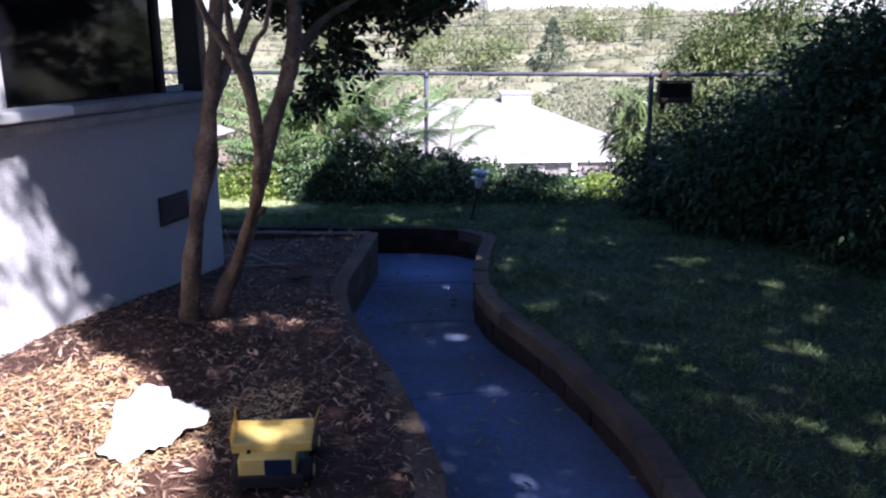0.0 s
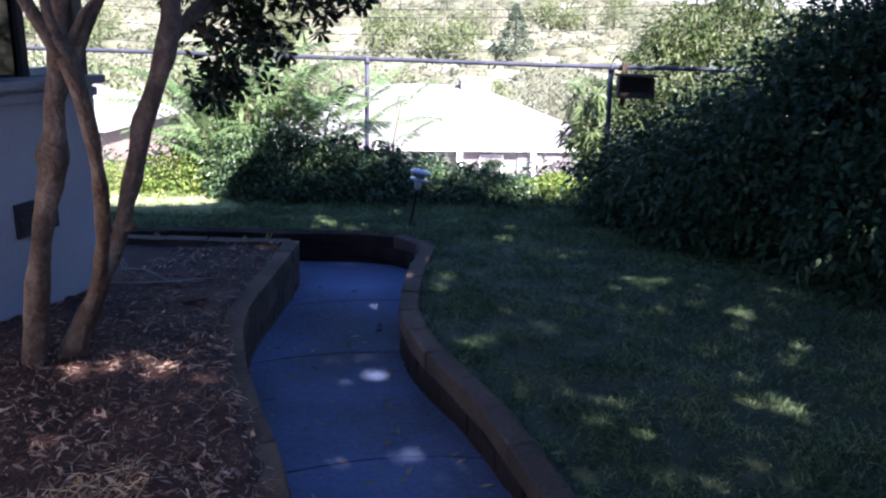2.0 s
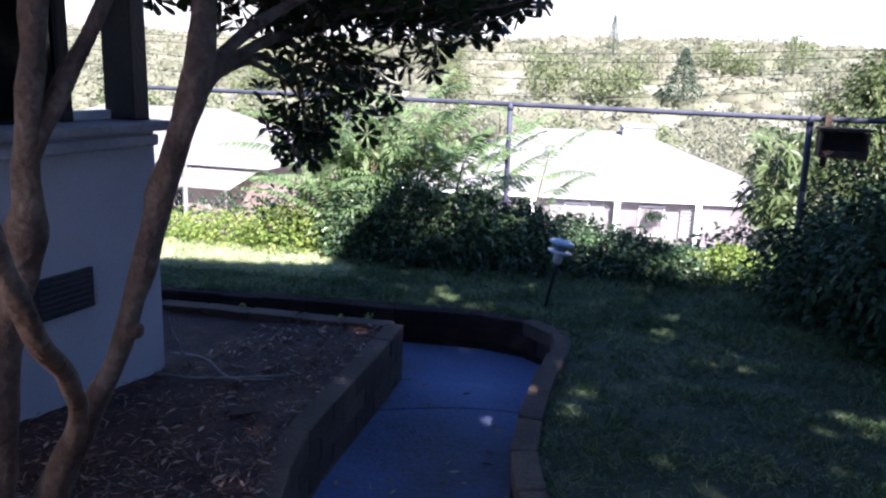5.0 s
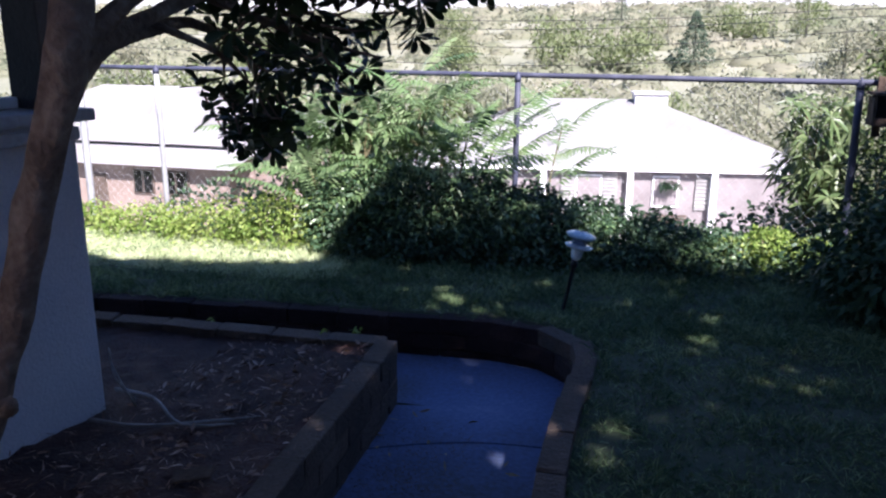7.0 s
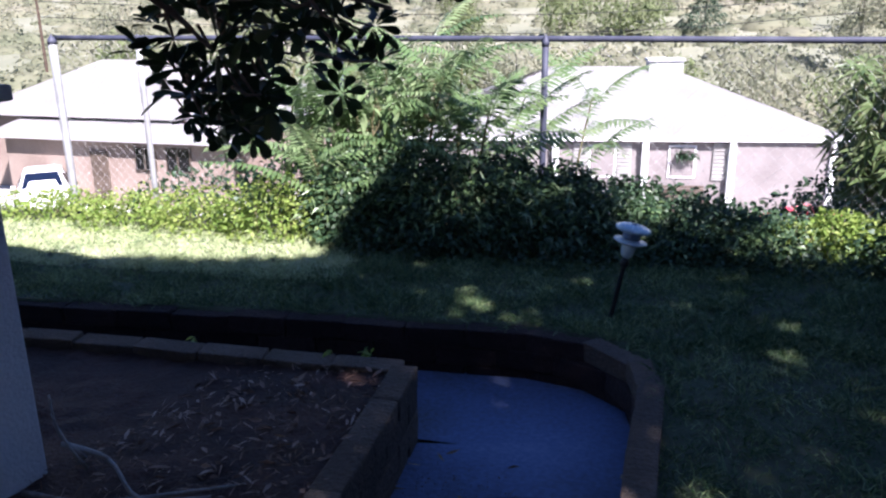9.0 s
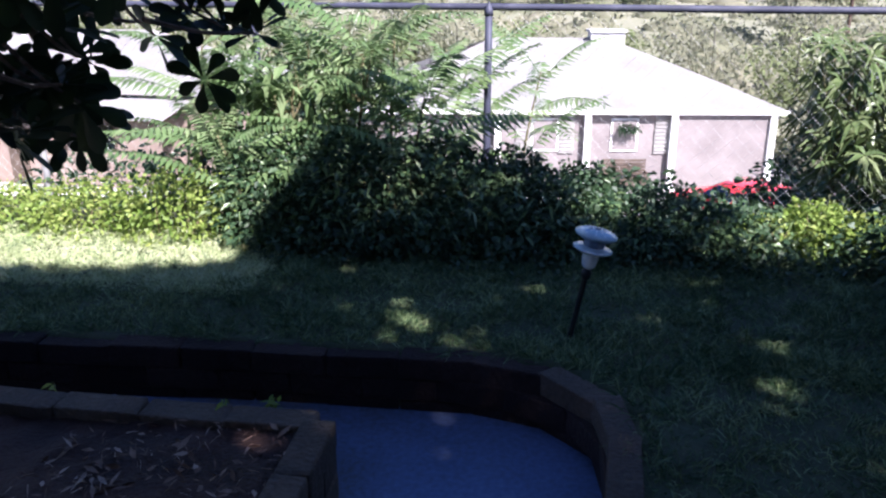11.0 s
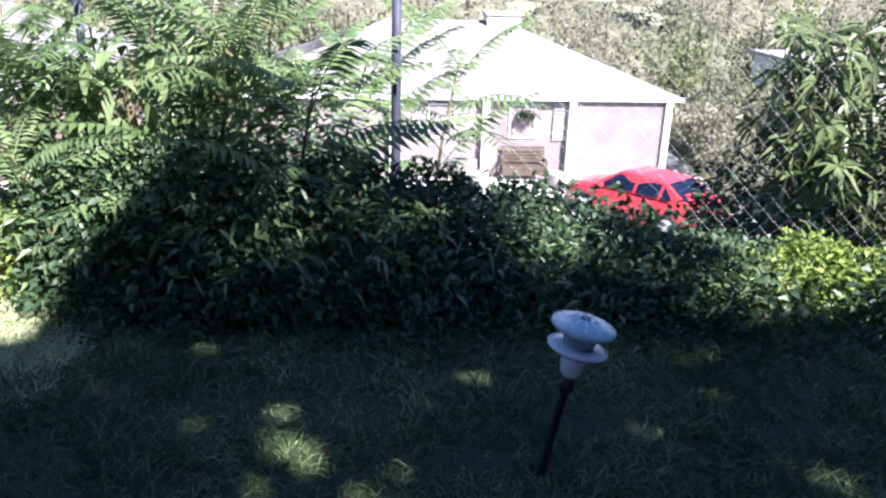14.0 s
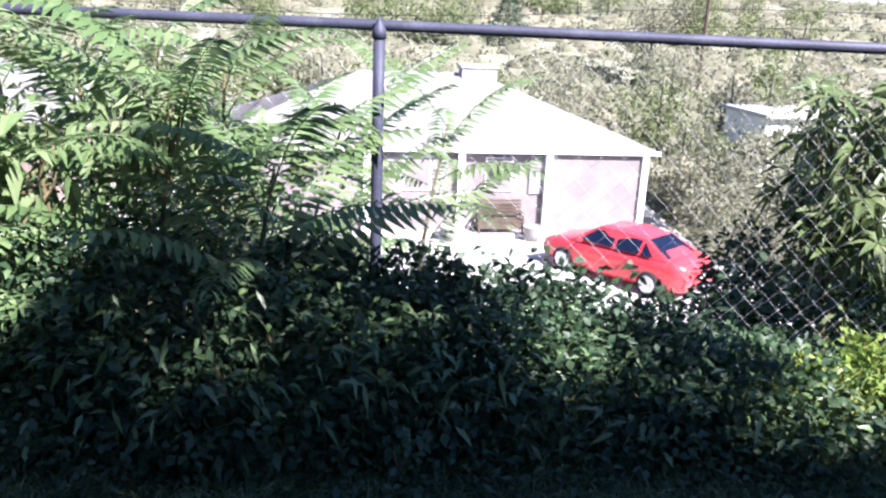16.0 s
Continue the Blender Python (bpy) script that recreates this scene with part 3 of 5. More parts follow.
    for (cx, cy, cz), (sx, sy, sz), n in (((-0.74, 5.15, 1.68), (0.42, 0.36, 0.22), 80), ((-0.92, 5.45, 1.40), (0.28, 0.30, 0.15), 24), ((-0.42, 5.25, 1.80), (0.36, 0.3, 0.17), 110), ((-1.02, 5.25, 1.17), (0.14, 0.16, 0.09), 12), ((-0.84, 4.95, 1.46), (0.22, 0.25, 0.12), 15), ((-0.98, 4.95, 1.30), (0.08, 0.1, 0.05), 4), ((-0.92, 4.8, 1.74), (0.25, 0.25, 0.13), 50),
                                        ((-0.8, 5.0, 2.1), (0.6, 0.55, 0.3), 430), ((-1.14, 5.5, 1.08), (0.09, 0.14, 0.07), 9), ((-1.1, 4.45, 1.98), (0.4, 0.45, 0.25), 180)):
        n = round(n * 1.35)
        q = rs.normal(size=(n * 2, 3)) * 0.55
        q = q[np.linalg.norm(q, axis=1) < 1.15][:n]
        tips += [np.array((cx, cy, cz)) + v * np.array((sx, sy, sz)) * 1.15 for v in q]
    tips = [t for t in tips if not (t[1] < 4.15 and t[2] < 1.75)]
    tips += [np.array(t) for t in ((-0.69, 5.5, 1.26), (-0.8, 5.5, 1.17), (-0.75, 5.5, 1.27))]
    P, D, N = whorls(rs, tips, 0.06, 0.9, (7, 12))
    n = len(P)
    ob = leaves("crown", P, D, N, rs.uniform(0.052, 0.086, n), rs.uniform(0.021, 0.033, n), "obovate", M_OBOV, None, droop=0.12)
    ob.parent, ob.matrix_parent_inverse = tree, base
    tw = bmesh.new()
    for t in tips[::2]:
        v = Vector(t)
        root = Vector((-0.85, 4.5, 1.5)).lerp(v, 0.75) + Vector(rs.normal(size=3) * 0.03)
        tube([root, (root + v) / 2 + Vector((0, 0, -0.01)), v], [0.005, 0.004, 0.003], 4, 0.08, 0, tw)
    bmesh.ops.transform(tw, matrix=base, verts=tw.verts)
    part("twig", tw, M_BARK, tree)["kind"] = "stuff"


build_tree()


# ---- tall tree that shades the lawn ----
def build_shade_tree():
    tree = thing("shade_tree", "tall broad tree whose crown shades the lawn", "tree", (5.2, -1.2, 0.0))
    base = tree.matrix_world.inverted()
    rs = np.random.RandomState(5)
    limbs = [([(5.2, -1.2, -0.2), (5.15, -1.1, 1.5), (5.0, -0.9, 3.2), (4.6, -0.4, 4.6), (4.2, 0.2, 6.0)], 0.24), ([(5.05, -0.95, 3.0), (4.0, 0.2, 4.2), (3.0, 1.4, 4.9), (2.2, 2.2, 5.2)], 0.11),
             ([(5.0, -0.9, 3.2), (5.0, 1.0, 4.4), (4.8, 3.0, 5.0), (4.6, 4.2, 5.2)], 0.11), ([(4.9, -0.8, 3.5), (3.6, -0.8, 4.6), (2.6, -0.6, 5.0)], 0.1)]
    for pts, r in limbs:
        bm = tube(pts, np.linspace(r, r * 0.4, len(pts)), 10, 0.2, 0.2)
        bmesh.ops.transform(bm, matrix=base, verts=bm.verts)
        part("trunk" if r > 0.2 else "branch", bm, M_BARK, tree, smooth=True)
    # Crown is out of view; leaves are spread and cut to place shade and sun.
    n = 240000
    P = np.stack([rs.uniform(-4.5, 9.0, n), rs.uniform(-4.5, 5.6, n), rs.uniform(4.6, 6.2, n)], 1)
    k = (P[:, 2]) / SUN.z
    sx, sy = P[:, 0] - SUN.x * k, P[:, 1] - SUN.y * k
    edge = 0.25 * np.sin(sx * 3.1) + 0.2 * np.sin(sy * 2.3 + 1)
    fine = np.array([noise.noise(Vector((a * 11.0, b * 11.0, 4.1))) for a, b in zip(sx, sy)])
    wide = np.array([noise.noise(Vector((a * 1.3, b * 1.3, 1.7))) for a, b in zip(sx, sy)])
    rim = ramp_at(sx, (-4.0, -1.84, -1.39, -1.26, -1.08, -0.97, -0.86, -0.8), (6.0, 3.5, 3.24, 3.09, 2.83, 2.58, 2.2, -6.0))
    open_bed = sy < rim + 0.14 * fine + 0.1 * wide
    # sprays of leaves that break the sun on the house wall into slanting streaks
    wall_k = ((P[:, 0] - H0.x) * HN.x + (P[:, 1] - H0.y) * HN.y) / (SUN.x * HN.x + SUN.y * HN.y)
    wz = P[:, 2] - SUN.z * wall_k
    wu = (P[:, 0] - SUN.x * wall_k - H0.x) * HT.x + (P[:, 1] - SUN.y * wall_k - H0.y) * HT.y
    on_wall = (wz > 0.08) & (wz < 1.3) & (wu > -0.2) & (wu < 4.0)
    slant = wu - 0.477 * wz
    streak = np.array([noise.noise(Vector((a * 15.0, b * 2.2, 2.9))) for a, b in zip(slant, wz + 0.5 * wu)])
    open_bed = np.where(on_wall, (slant > 1.15) & (streak + 1.2 * (slant - 1.7) > 0), open_bed)
    open_lawn = (sx < -1.74 + 0.06 * edge) & (sy > 7.42 + 0.17 * (sx + 3.2) + 0.08 * edge)
    open_bank = (sx > 0.85) & (sx < 2.0) & (sy < 9.05) & (sy > 8.05 + edge * 0.3 + 0.25 * fine)
    patch = np.array([noise.noise(Vector((a * 4.5, b * 4.5, 7.3))) for a, b in zip(sx, sy)])
    open_bank |= (sx > -0.15) & (sx < 0.9) & (sy > 8.28) & (patch > 0.0)
    ok = (sy < 9.15 + 0.15 * edge + 0.75 * ((sx > 1.15) & (sx < 2.0))) & ~open_bed & ~open_lawn & ~open_bank
    ok &= (P[:, 0] > 0.6) | ((sx < -1.6) & (sy < 7.8)) | on_wall
    limit = np.where((sy > 8.0) & (sx > -1.3), np.where(sx > -0.1, np.where(sy > 8.25, -0.12, 0.2), 0.22), np.where((sx < 0.3) & (sy > 3.1), 0.9, 0.6))
    ok &= (wide + 1.15 * fine < limit) | on_wall
    # breaks between the leaf masses, each throwing one patch of sun
    for a, b, r in ((-0.73, 7.23, 0.07), (-0.62, 7.06, 0.09), (-0.5, 6.98, 0.09), (-0.36, 6.93, 0.09), (-0.1, 7.52, 0.07), (0.11, 7.27, 0.06), (0.86, 6.99, 0.05), 
                    (1.02, 6.67, 0.04), (0.42, 4.78, 0.12), (0.5, 4.5, 0.11), (0.91, 4.11, 0.1), (0.56, 3.95, 0.05), (1.43, 5.5, 0.09), (1.67, 5.48, 0.07), 
                    (0.76, 6.65, 0.08), (0.24, 5.22, 0.07), (1.92, 5.35, 0.07), (1.41, 4.99, 0.06), (0.87, 4.56, 0.06), (-0.08, 4.51, 0.06), (-0.12, 4.14, 0.065), 
                    (0.04, 4.25, 0.05), (0.18, 3.88, 0.06), (0.07, 5.35, 0.06), (0, 5.03, 0.05), (-0.18, 3.84, 0.05), (1.34, 3.36, 0.06), (1.4, 3.24, 0.07), 
                    (1.11, 3.12, 0.05), (1.3, 2.62, 0.05), (0.91, 3.44, 0.05), (0.24, 3.46, 0.055), (0.05, 3.09, 0.07), (0.25, 2.57, 0.07), (0.21, 5.39, 0.09), 
                    (2.33, 5.32, 0.08), (1.9, 4.9, 0.1), (0.39, 4.4, 0.06), (0.72, 4.65, 0.06), (1.59, 4.06, 0.09), (1.86, 4.2, 0.06), (1.6, 3.76, 0.06), 
                    (1.67, 3.62, 0.06), (0.27, 4.13, 0.06), (-0.83, 2.54, 0.075), (-1.2, 3.93, 0.11), (-1.3, 3.85, 0.1), (-1.05, 3.98, 0.07), (-0.92, 4.2, 0.06), (-0.62, 3.67, 0.05), 
                    (-1.02, 3.87, 0.06), (-0.8, 3.7, 0.06), (-0.43, 3.5, 0.05)):
        ok &= np.hypot(sx - a, (sy - b) * 0.8) > 1.12 * r * (1 + 1.3 * fine) * ~on_wall
    P, small, deep = (q[ok][:100000] for q in (P, on_wall & (slant > 1.1), on_wall & (slant <= 1.1)))
    n = len(P)
    D = unit(rs, n)
    D[:, 2] *= 0.5
    size = np.where(small, 0.4, np.where(deep, 1.7, 1.0))
    ob = leaves("crown", P, D, unit(rs, n, 1.5), rs.uniform(0.08, 0.14, n) * size, rs.uniform(0.06, 0.10, n) * size, "flake", M_SHADE, None)
    ob.parent, ob.matrix_parent_inverse = tree, base


build_shade_tree()


# ---- chain-link fence ----
def fence_y(x):
    return 9.04 - 0.122 * x


def build_fence():
    fence = thing("fence", "galvanised chain-link fence with a top rail", "fence", (0, 9.04, -0.2))
    base = fence.matrix_world.inverted()

    def put(name, bm, mat, smooth=True):
        bmesh.ops.transform(bm, matrix=base, verts=bm.verts)
        return part(name, bm, mat, fence, smooth=smooth)
    x0, x1, top = -4.85, 4.4, 1.19
    put("top_rail", tube([(x0, fence_y(x0), top), (-0.52, fence_y(-0.52), top), (1.93, fence_y(1.93) + 0.03, top - 0.005), (x1, fence_y(x1) + 0.05, top + 0.02)], [0.022] * 4, 10, 0.4), M_STEEL)
    for x, r in ((-4.85, 0.035), (-3.95, 0.026), (-2.1, 0.022), (-0.52, 0.024), (1.93, 0.026), (4.3, 0.03)):
        y = fence_y(x) - 0.045
        lean = 0.03 if x > 1.5 and x < 2.5 else 0.0
        # Posts left of x = -3 get a paler metal to look sunlit.
        post = put("post", tube([(x + lean, y, -0.5), (x + lean * 0.5, y, 0.4), (x, y, top - 0.045)], [r, r, r], 12, 0.4), M_WIRE if x < -3 else M_STEEL)
        cap = lathe([(r * 1.15, 0), (r * 1.15, 0.03), (r * 0.8, 0.05), (r * 0.3, 0.07), (0.004, 0.085)], 12, (x, y, top - 0.05))
        bmesh.ops.transform(cap, matrix=base, verts=cap.verts)
        part("post_cap", cap, M_STEEL, post, smooth=True)
    bm = bmesh.new()
    step, wire, low = 0.045, 0.0008, -0.25
    for i in range(int((x1 - x0) / step)):
        pts = []
        for k in range(int((top - low) / step) + 1):
            out = (k + i) % 2
            x = x0 + step * (i + out) + (0.002 if out else -0.002)
            pts.append(Vector((x, fence_y(x) - 0.02 + (0.003 if k % 2 else -0.003), top - k * step - 0.02)))
        last = None
        for p in pts:
            ring = [bm.verts.new(p + Vector(o) * wire) for o in ((1, 0, 0), (-0.5, 0.87, 0), (-0.5, -0.87, 0))]
            if last:
                for a in range(3):
                    bm.faces.new((last[a], last[(a + 1) % 3], ring[(a + 1) % 3], ring[a]))
            last = ring
    put("wire_mesh", bm, M_WIRE, False)["kind"] = "stuff"


build_fence()


# ---- solar path light ----
def build_light():
    lamp = thing("path_light", "leaning solar path light with frosted discs on a black stake", "garden lamp", (-0.02, 7.13, -0.1))
    lamp.matrix_world = pose(-0.006, 7.04, -0.10, -2, 10.5, 0) @ Matrix.Diagonal((0.97, 0.97, 0.97, 1))
    part("stake", lathe([(0.004, -0.1), (0.012, 0.0), (0.012, 0.33), (0.014, 0.34)], 12), M_LAMPK, lamp, smooth=True)
    part("collar", lathe([(0.014, 0.31), (0.022, 0.325), (0.022, 0.345), (0.014, 0.36)], 16), M_LAMPK, lamp, smooth=True)
    part("socket", lathe([(0.016, 0.36), (0.03, 0.375), (0.036, 0.41), (0.036, 0.44)], 24), M_LAMPW, lamp, smooth=True)
    part("lower_disc", lathe([(0.034, 0.43), (0.064, 0.435), (0.082, 0.446), (0.084, 0.452), (0.064, 0.458), (0.034, 0.462)], 32), M_LAMPW, lamp, smooth=True)
    part("neck", lathe([(0.042, 0.458), (0.045, 0.47), (0.046, 0.495), (0.05, 0.50)], 24), M_LENS, lamp, "bluish grey lens", smooth=True)
    part("cap", lathe([(0.05, 0.497), (0.081, 0.501), (0.089, 0.51), (0.087, 0.519), (0.06, 0.53), (0.02, 0.535), (0.003, 0.536)], 32), M_CAP, lamp, smooth=True)
    for k in range(11):
        a = 360 * k / 11
        rib = box((0.05, 0.0055, 0.004), (0.050, 0, 0.5295), 0.001, (0, 13, 0))
        bmesh.ops.transform(rib, matrix=pose(0, 0, 0, 0, 0, a), verts=rib.verts)
        part("rib", rib, M_WHITE, lamp, "white radial rib")
    part("cap_button", lathe([(0.016, 0.533), (0.014, 0.539), (0.004, 0.541)], 16), M_LENS, lamp, smooth=True)


build_light()


# ---- open wooden box on the fence ----
def build_feeder():
    b = thing("feeder_box", "weathered open-fronted wooden box hung on the fence", "bird feeder", (2.16, 8.66, 0.90), -5)
    w, d, h = 0.35, 0.19, 0.21
    part("top", box((w + 0.03, d + 0.03, 0.02), (0, 0, h + 0.01), 0.003), M_OLDWOOD, b)
    part("bottom", box((w, d, 0.02), (0, 0, 0.01), 0.003), M_OLDWOOD, b)
    for s in (-1, 1):
        part("side", box((0.02, d, h - 0.022), (s * (w / 2 - 0.01), 0, h / 2), 0.002), M_OLDWOOD, b)
    part("back", box((w - 0.042, 0.014, h - 0.022), (0, d / 2 - 0.01, h / 2), 0.002), M_DARKTRIM, b)
    part("lip", box((w - 0.002, 0.016, 0.055), (0, -d / 2 - 0.009, 0.0275), 0.002), M_OLDWOOD, b)
    part("bracket", box((0.05, 0.03, 0.42), (-0.1, d / 2 + 0.016, 0.12), 0.002), M_OLDWOOD, b)


build_feeder()


# ---- unseen plain walls added behind and beside the garden to cut sky light ----
tagged(part("wall_south", box((16.0, 0.3, 4.4), (1.0, -4.2, 2.1), 0.02), M_STUCCO), "unseen plain wall added behind the garden", "wall", kind="structure")
tagged(part("wall_east", box((0.3, 13.0, 2.6), (7.6, 2.2, 1.2), 0.02), M_OLDWOOD), "unseen plain wall added beside the lawn", "wall", kind="structure")

# ---- bushes along the fence and at the lawn's side ----
def bush(name, label, category, blobs, count, size, shape, mat, seed, stems=10, droop=0.3, lift=0.5, group=""):
    """A leafy mass: blobs are (centre, radii); leaves sit in the outer shell, with stems inside."""
    rs = np.random.RandomState(seed)
    c0 = np.array(blobs[0][0], float)
    foot = float(min(b[0][2] - b[1][2] for b in blobs))
    root = thing(name, label, category, (c0[0], c0[1], foot), group=group)
    base = root.matrix_world.inverted()
    vol = np.array([b[1][0] * b[1][1] + b[1][0] * b[1][2] for b in blobs])
    P, D, N = [], [], []
    for (c, r), share in zip(blobs, vol / vol.sum()):
        n = int(count * share)
        u = unit(rs, n)
        rad = 1 - np.abs(rs.normal(size=n)) * 0.3
        lump = np.array([1 + 0.28 * noise.noise(Vector(v * 2.4) + Vector((seed, 0, 0))) + 0.16 * noise.noise(Vector(v * 6) + Vector((0, seed, 0))) for v in u])
        p = np.array(c) + u * np.array(r) * (rad * lump)[:, None]
        d = u * 0.7 + unit(rs, n) * 0.8
        d[:, 2] += lift * rs.uniform(-0.4, 1, n)
        P.append(p)
        D.append(d)
        N.append(u * 0.6 + unit(rs, n, 0.8))
    P, D, N = map(np.concatenate, (P, D, N))
    n = len(P)
    ob = leaves("foliage", P, D, N, rs.uniform(0.7, 1.25, n) * size[0], rs.uniform(0.7, 1.25, n) * size[1], shape, mat, None, droop=droop)
    ob.parent, ob.matrix_parent_inverse = root, base
    for i in range(stems):
        c, r = blobs[i % len(blobs)]
        tip = Vector(c) + Vector(unit(rs, 1, 0.8)[0]) * min(r) * 0.8
        foot_pt = Vector((c[0] + rs.uniform(-0.4, 0.4) * r[0], c[1] + rs.uniform(-0.4, 0.4) * r[1], c[2] - r[2] * 0.95))
        bm = tube([foot_pt, (foot_pt + tip) / 2 + Vector(rs.normal(size=3) * 0.03), tip], [0.010, 0.007, 0.003], 5, 0.15, 0)
        bmesh.ops.transform(bm, matrix=base, verts=bm.verts)
        part("stem", bm, M_STEM, root)
    return root


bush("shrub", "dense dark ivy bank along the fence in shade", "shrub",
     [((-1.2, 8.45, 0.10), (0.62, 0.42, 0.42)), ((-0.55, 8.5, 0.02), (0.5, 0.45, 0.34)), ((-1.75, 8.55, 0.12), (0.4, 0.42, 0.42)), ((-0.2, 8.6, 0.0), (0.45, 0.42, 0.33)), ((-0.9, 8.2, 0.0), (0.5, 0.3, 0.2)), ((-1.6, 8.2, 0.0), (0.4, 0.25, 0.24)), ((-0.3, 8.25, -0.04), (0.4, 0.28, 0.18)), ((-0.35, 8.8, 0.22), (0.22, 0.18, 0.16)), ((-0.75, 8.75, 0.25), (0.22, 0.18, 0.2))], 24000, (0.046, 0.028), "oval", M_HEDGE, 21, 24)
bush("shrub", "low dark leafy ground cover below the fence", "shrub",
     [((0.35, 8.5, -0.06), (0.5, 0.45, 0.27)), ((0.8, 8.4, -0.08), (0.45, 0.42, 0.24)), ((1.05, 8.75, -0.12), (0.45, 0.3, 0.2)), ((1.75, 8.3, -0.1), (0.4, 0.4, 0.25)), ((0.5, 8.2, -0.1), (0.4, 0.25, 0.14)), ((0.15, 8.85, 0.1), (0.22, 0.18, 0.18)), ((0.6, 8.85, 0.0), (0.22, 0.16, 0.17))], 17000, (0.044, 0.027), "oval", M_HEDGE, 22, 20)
bush("weeds", "mixed lighter weeds and vines growing through the ivy bank", "weeds",
     [((-1.0, 8.25, 0.12), (0.7, 0.35, 0.36)), ((-0.2, 8.4, 0.02), (0.6, 0.4, 0.34)), ((0.55, 8.35, -0.06), (0.6, 0.4, 0.26)), ((1.1, 8.35, -0.1), (0.5, 0.35, 0.22)), ((-1.7, 8.4, 0.1), (0.4, 0.4, 0.42))], 5200, (0.062, 0.02), "lance", M_FROND, 29, 26, droop=0.5, lift=0.9)
bush("weeds", "tangle of pale stems and small leaves at the hedge foot", "weeds",
     [((-1.3, 8.0, -0.05), (0.5, 0.2, 0.14)), ((-0.4, 7.98, -0.08), (0.5, 0.18, 0.11)), ((0.4, 8.0, -0.1), (0.45, 0.16, 0.10)), ((1.1, 8.02, -0.1), (0.4, 0.18, 0.12)), ((1.6, 8.0, -0.1), (0.3, 0.2, 0.14))], 3600, (0.036, 0.02), "oval", M_HEDGE, 30, 20)
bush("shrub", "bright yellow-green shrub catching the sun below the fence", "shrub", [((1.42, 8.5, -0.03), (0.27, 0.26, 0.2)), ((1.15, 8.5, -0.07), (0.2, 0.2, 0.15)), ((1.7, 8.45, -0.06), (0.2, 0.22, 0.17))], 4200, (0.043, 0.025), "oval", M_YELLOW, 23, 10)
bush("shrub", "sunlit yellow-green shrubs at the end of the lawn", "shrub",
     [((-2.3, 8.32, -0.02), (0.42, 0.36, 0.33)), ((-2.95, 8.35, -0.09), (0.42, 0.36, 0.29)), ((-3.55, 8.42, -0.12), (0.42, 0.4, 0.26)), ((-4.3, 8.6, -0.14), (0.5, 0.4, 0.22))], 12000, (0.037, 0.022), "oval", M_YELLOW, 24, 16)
bush("shrub", "weedy green growth beyond the fence on the bank", "shrub",
     [((-2.6, 9.6, -0.1), (0.7, 0.4, 0.4)), ((-1.2, 9.7, -0.1), (0.8, 0.4, 0.42)), ((0.2, 9.8, -0.35), (0.9, 0.5, 0.4)), ((1.5, 9.6, -0.35), (0.8, 0.4, 0.4)), ((-1.9, 10.4, -0.2), (1.3, 0.6, 0.7)), ((-0.2, 10.9, -1.0), (1.2, 0.6, 0.6)), ((-3.6, 9.8, -0.3), (0.8, 0.5, 0.35))], 11000, (0.075, 0.04), "flake", M_HEDGE, 25, 18)
# Blobs at y 3.7 and 1.5 are unseen, added to block sky light.
bush("shrub", "large dark rounded shrub beside the lawn", "shrub",
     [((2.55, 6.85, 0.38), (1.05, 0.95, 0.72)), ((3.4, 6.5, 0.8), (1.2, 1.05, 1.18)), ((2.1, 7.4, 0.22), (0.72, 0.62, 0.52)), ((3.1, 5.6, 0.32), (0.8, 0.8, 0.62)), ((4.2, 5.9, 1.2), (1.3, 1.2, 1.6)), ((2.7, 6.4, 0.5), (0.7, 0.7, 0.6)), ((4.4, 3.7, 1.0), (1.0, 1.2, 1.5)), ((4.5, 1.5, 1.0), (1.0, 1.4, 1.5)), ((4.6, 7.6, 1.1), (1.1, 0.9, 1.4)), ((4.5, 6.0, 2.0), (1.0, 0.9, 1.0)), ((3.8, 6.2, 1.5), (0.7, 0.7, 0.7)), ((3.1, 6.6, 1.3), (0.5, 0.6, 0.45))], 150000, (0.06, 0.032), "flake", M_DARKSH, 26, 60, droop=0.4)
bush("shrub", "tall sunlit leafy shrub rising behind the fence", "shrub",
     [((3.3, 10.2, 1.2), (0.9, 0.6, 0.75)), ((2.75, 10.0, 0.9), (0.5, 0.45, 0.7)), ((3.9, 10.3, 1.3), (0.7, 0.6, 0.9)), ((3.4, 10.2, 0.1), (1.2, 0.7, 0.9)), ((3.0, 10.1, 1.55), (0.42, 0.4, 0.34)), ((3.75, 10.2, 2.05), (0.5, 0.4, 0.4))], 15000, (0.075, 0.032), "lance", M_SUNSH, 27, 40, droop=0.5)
# Shaded mass on the bank; the dark leaf colour carries its shade.
bush("shrub", "bush on the bank behind the fence, coloured dark to look shaded", "shrub", [((2.5, 11.3, -0.95), (0.85, 0.55, 0.6)), ((3.5, 11.5, -0.6), (0.9, 0.6, 0.85)), ((2.05, 11.3, -0.65), (0.32, 0.35, 0.55)), ((2.75, 11.2, -0.45), (0.4, 0.35, 0.4))], 12000, (0.07, 0.034), "flake", M_DARKSH, 33, 16)
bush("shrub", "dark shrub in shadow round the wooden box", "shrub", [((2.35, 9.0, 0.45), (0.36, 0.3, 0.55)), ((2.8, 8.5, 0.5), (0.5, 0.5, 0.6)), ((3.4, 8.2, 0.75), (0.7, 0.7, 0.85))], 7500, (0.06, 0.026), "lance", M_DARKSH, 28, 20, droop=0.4)


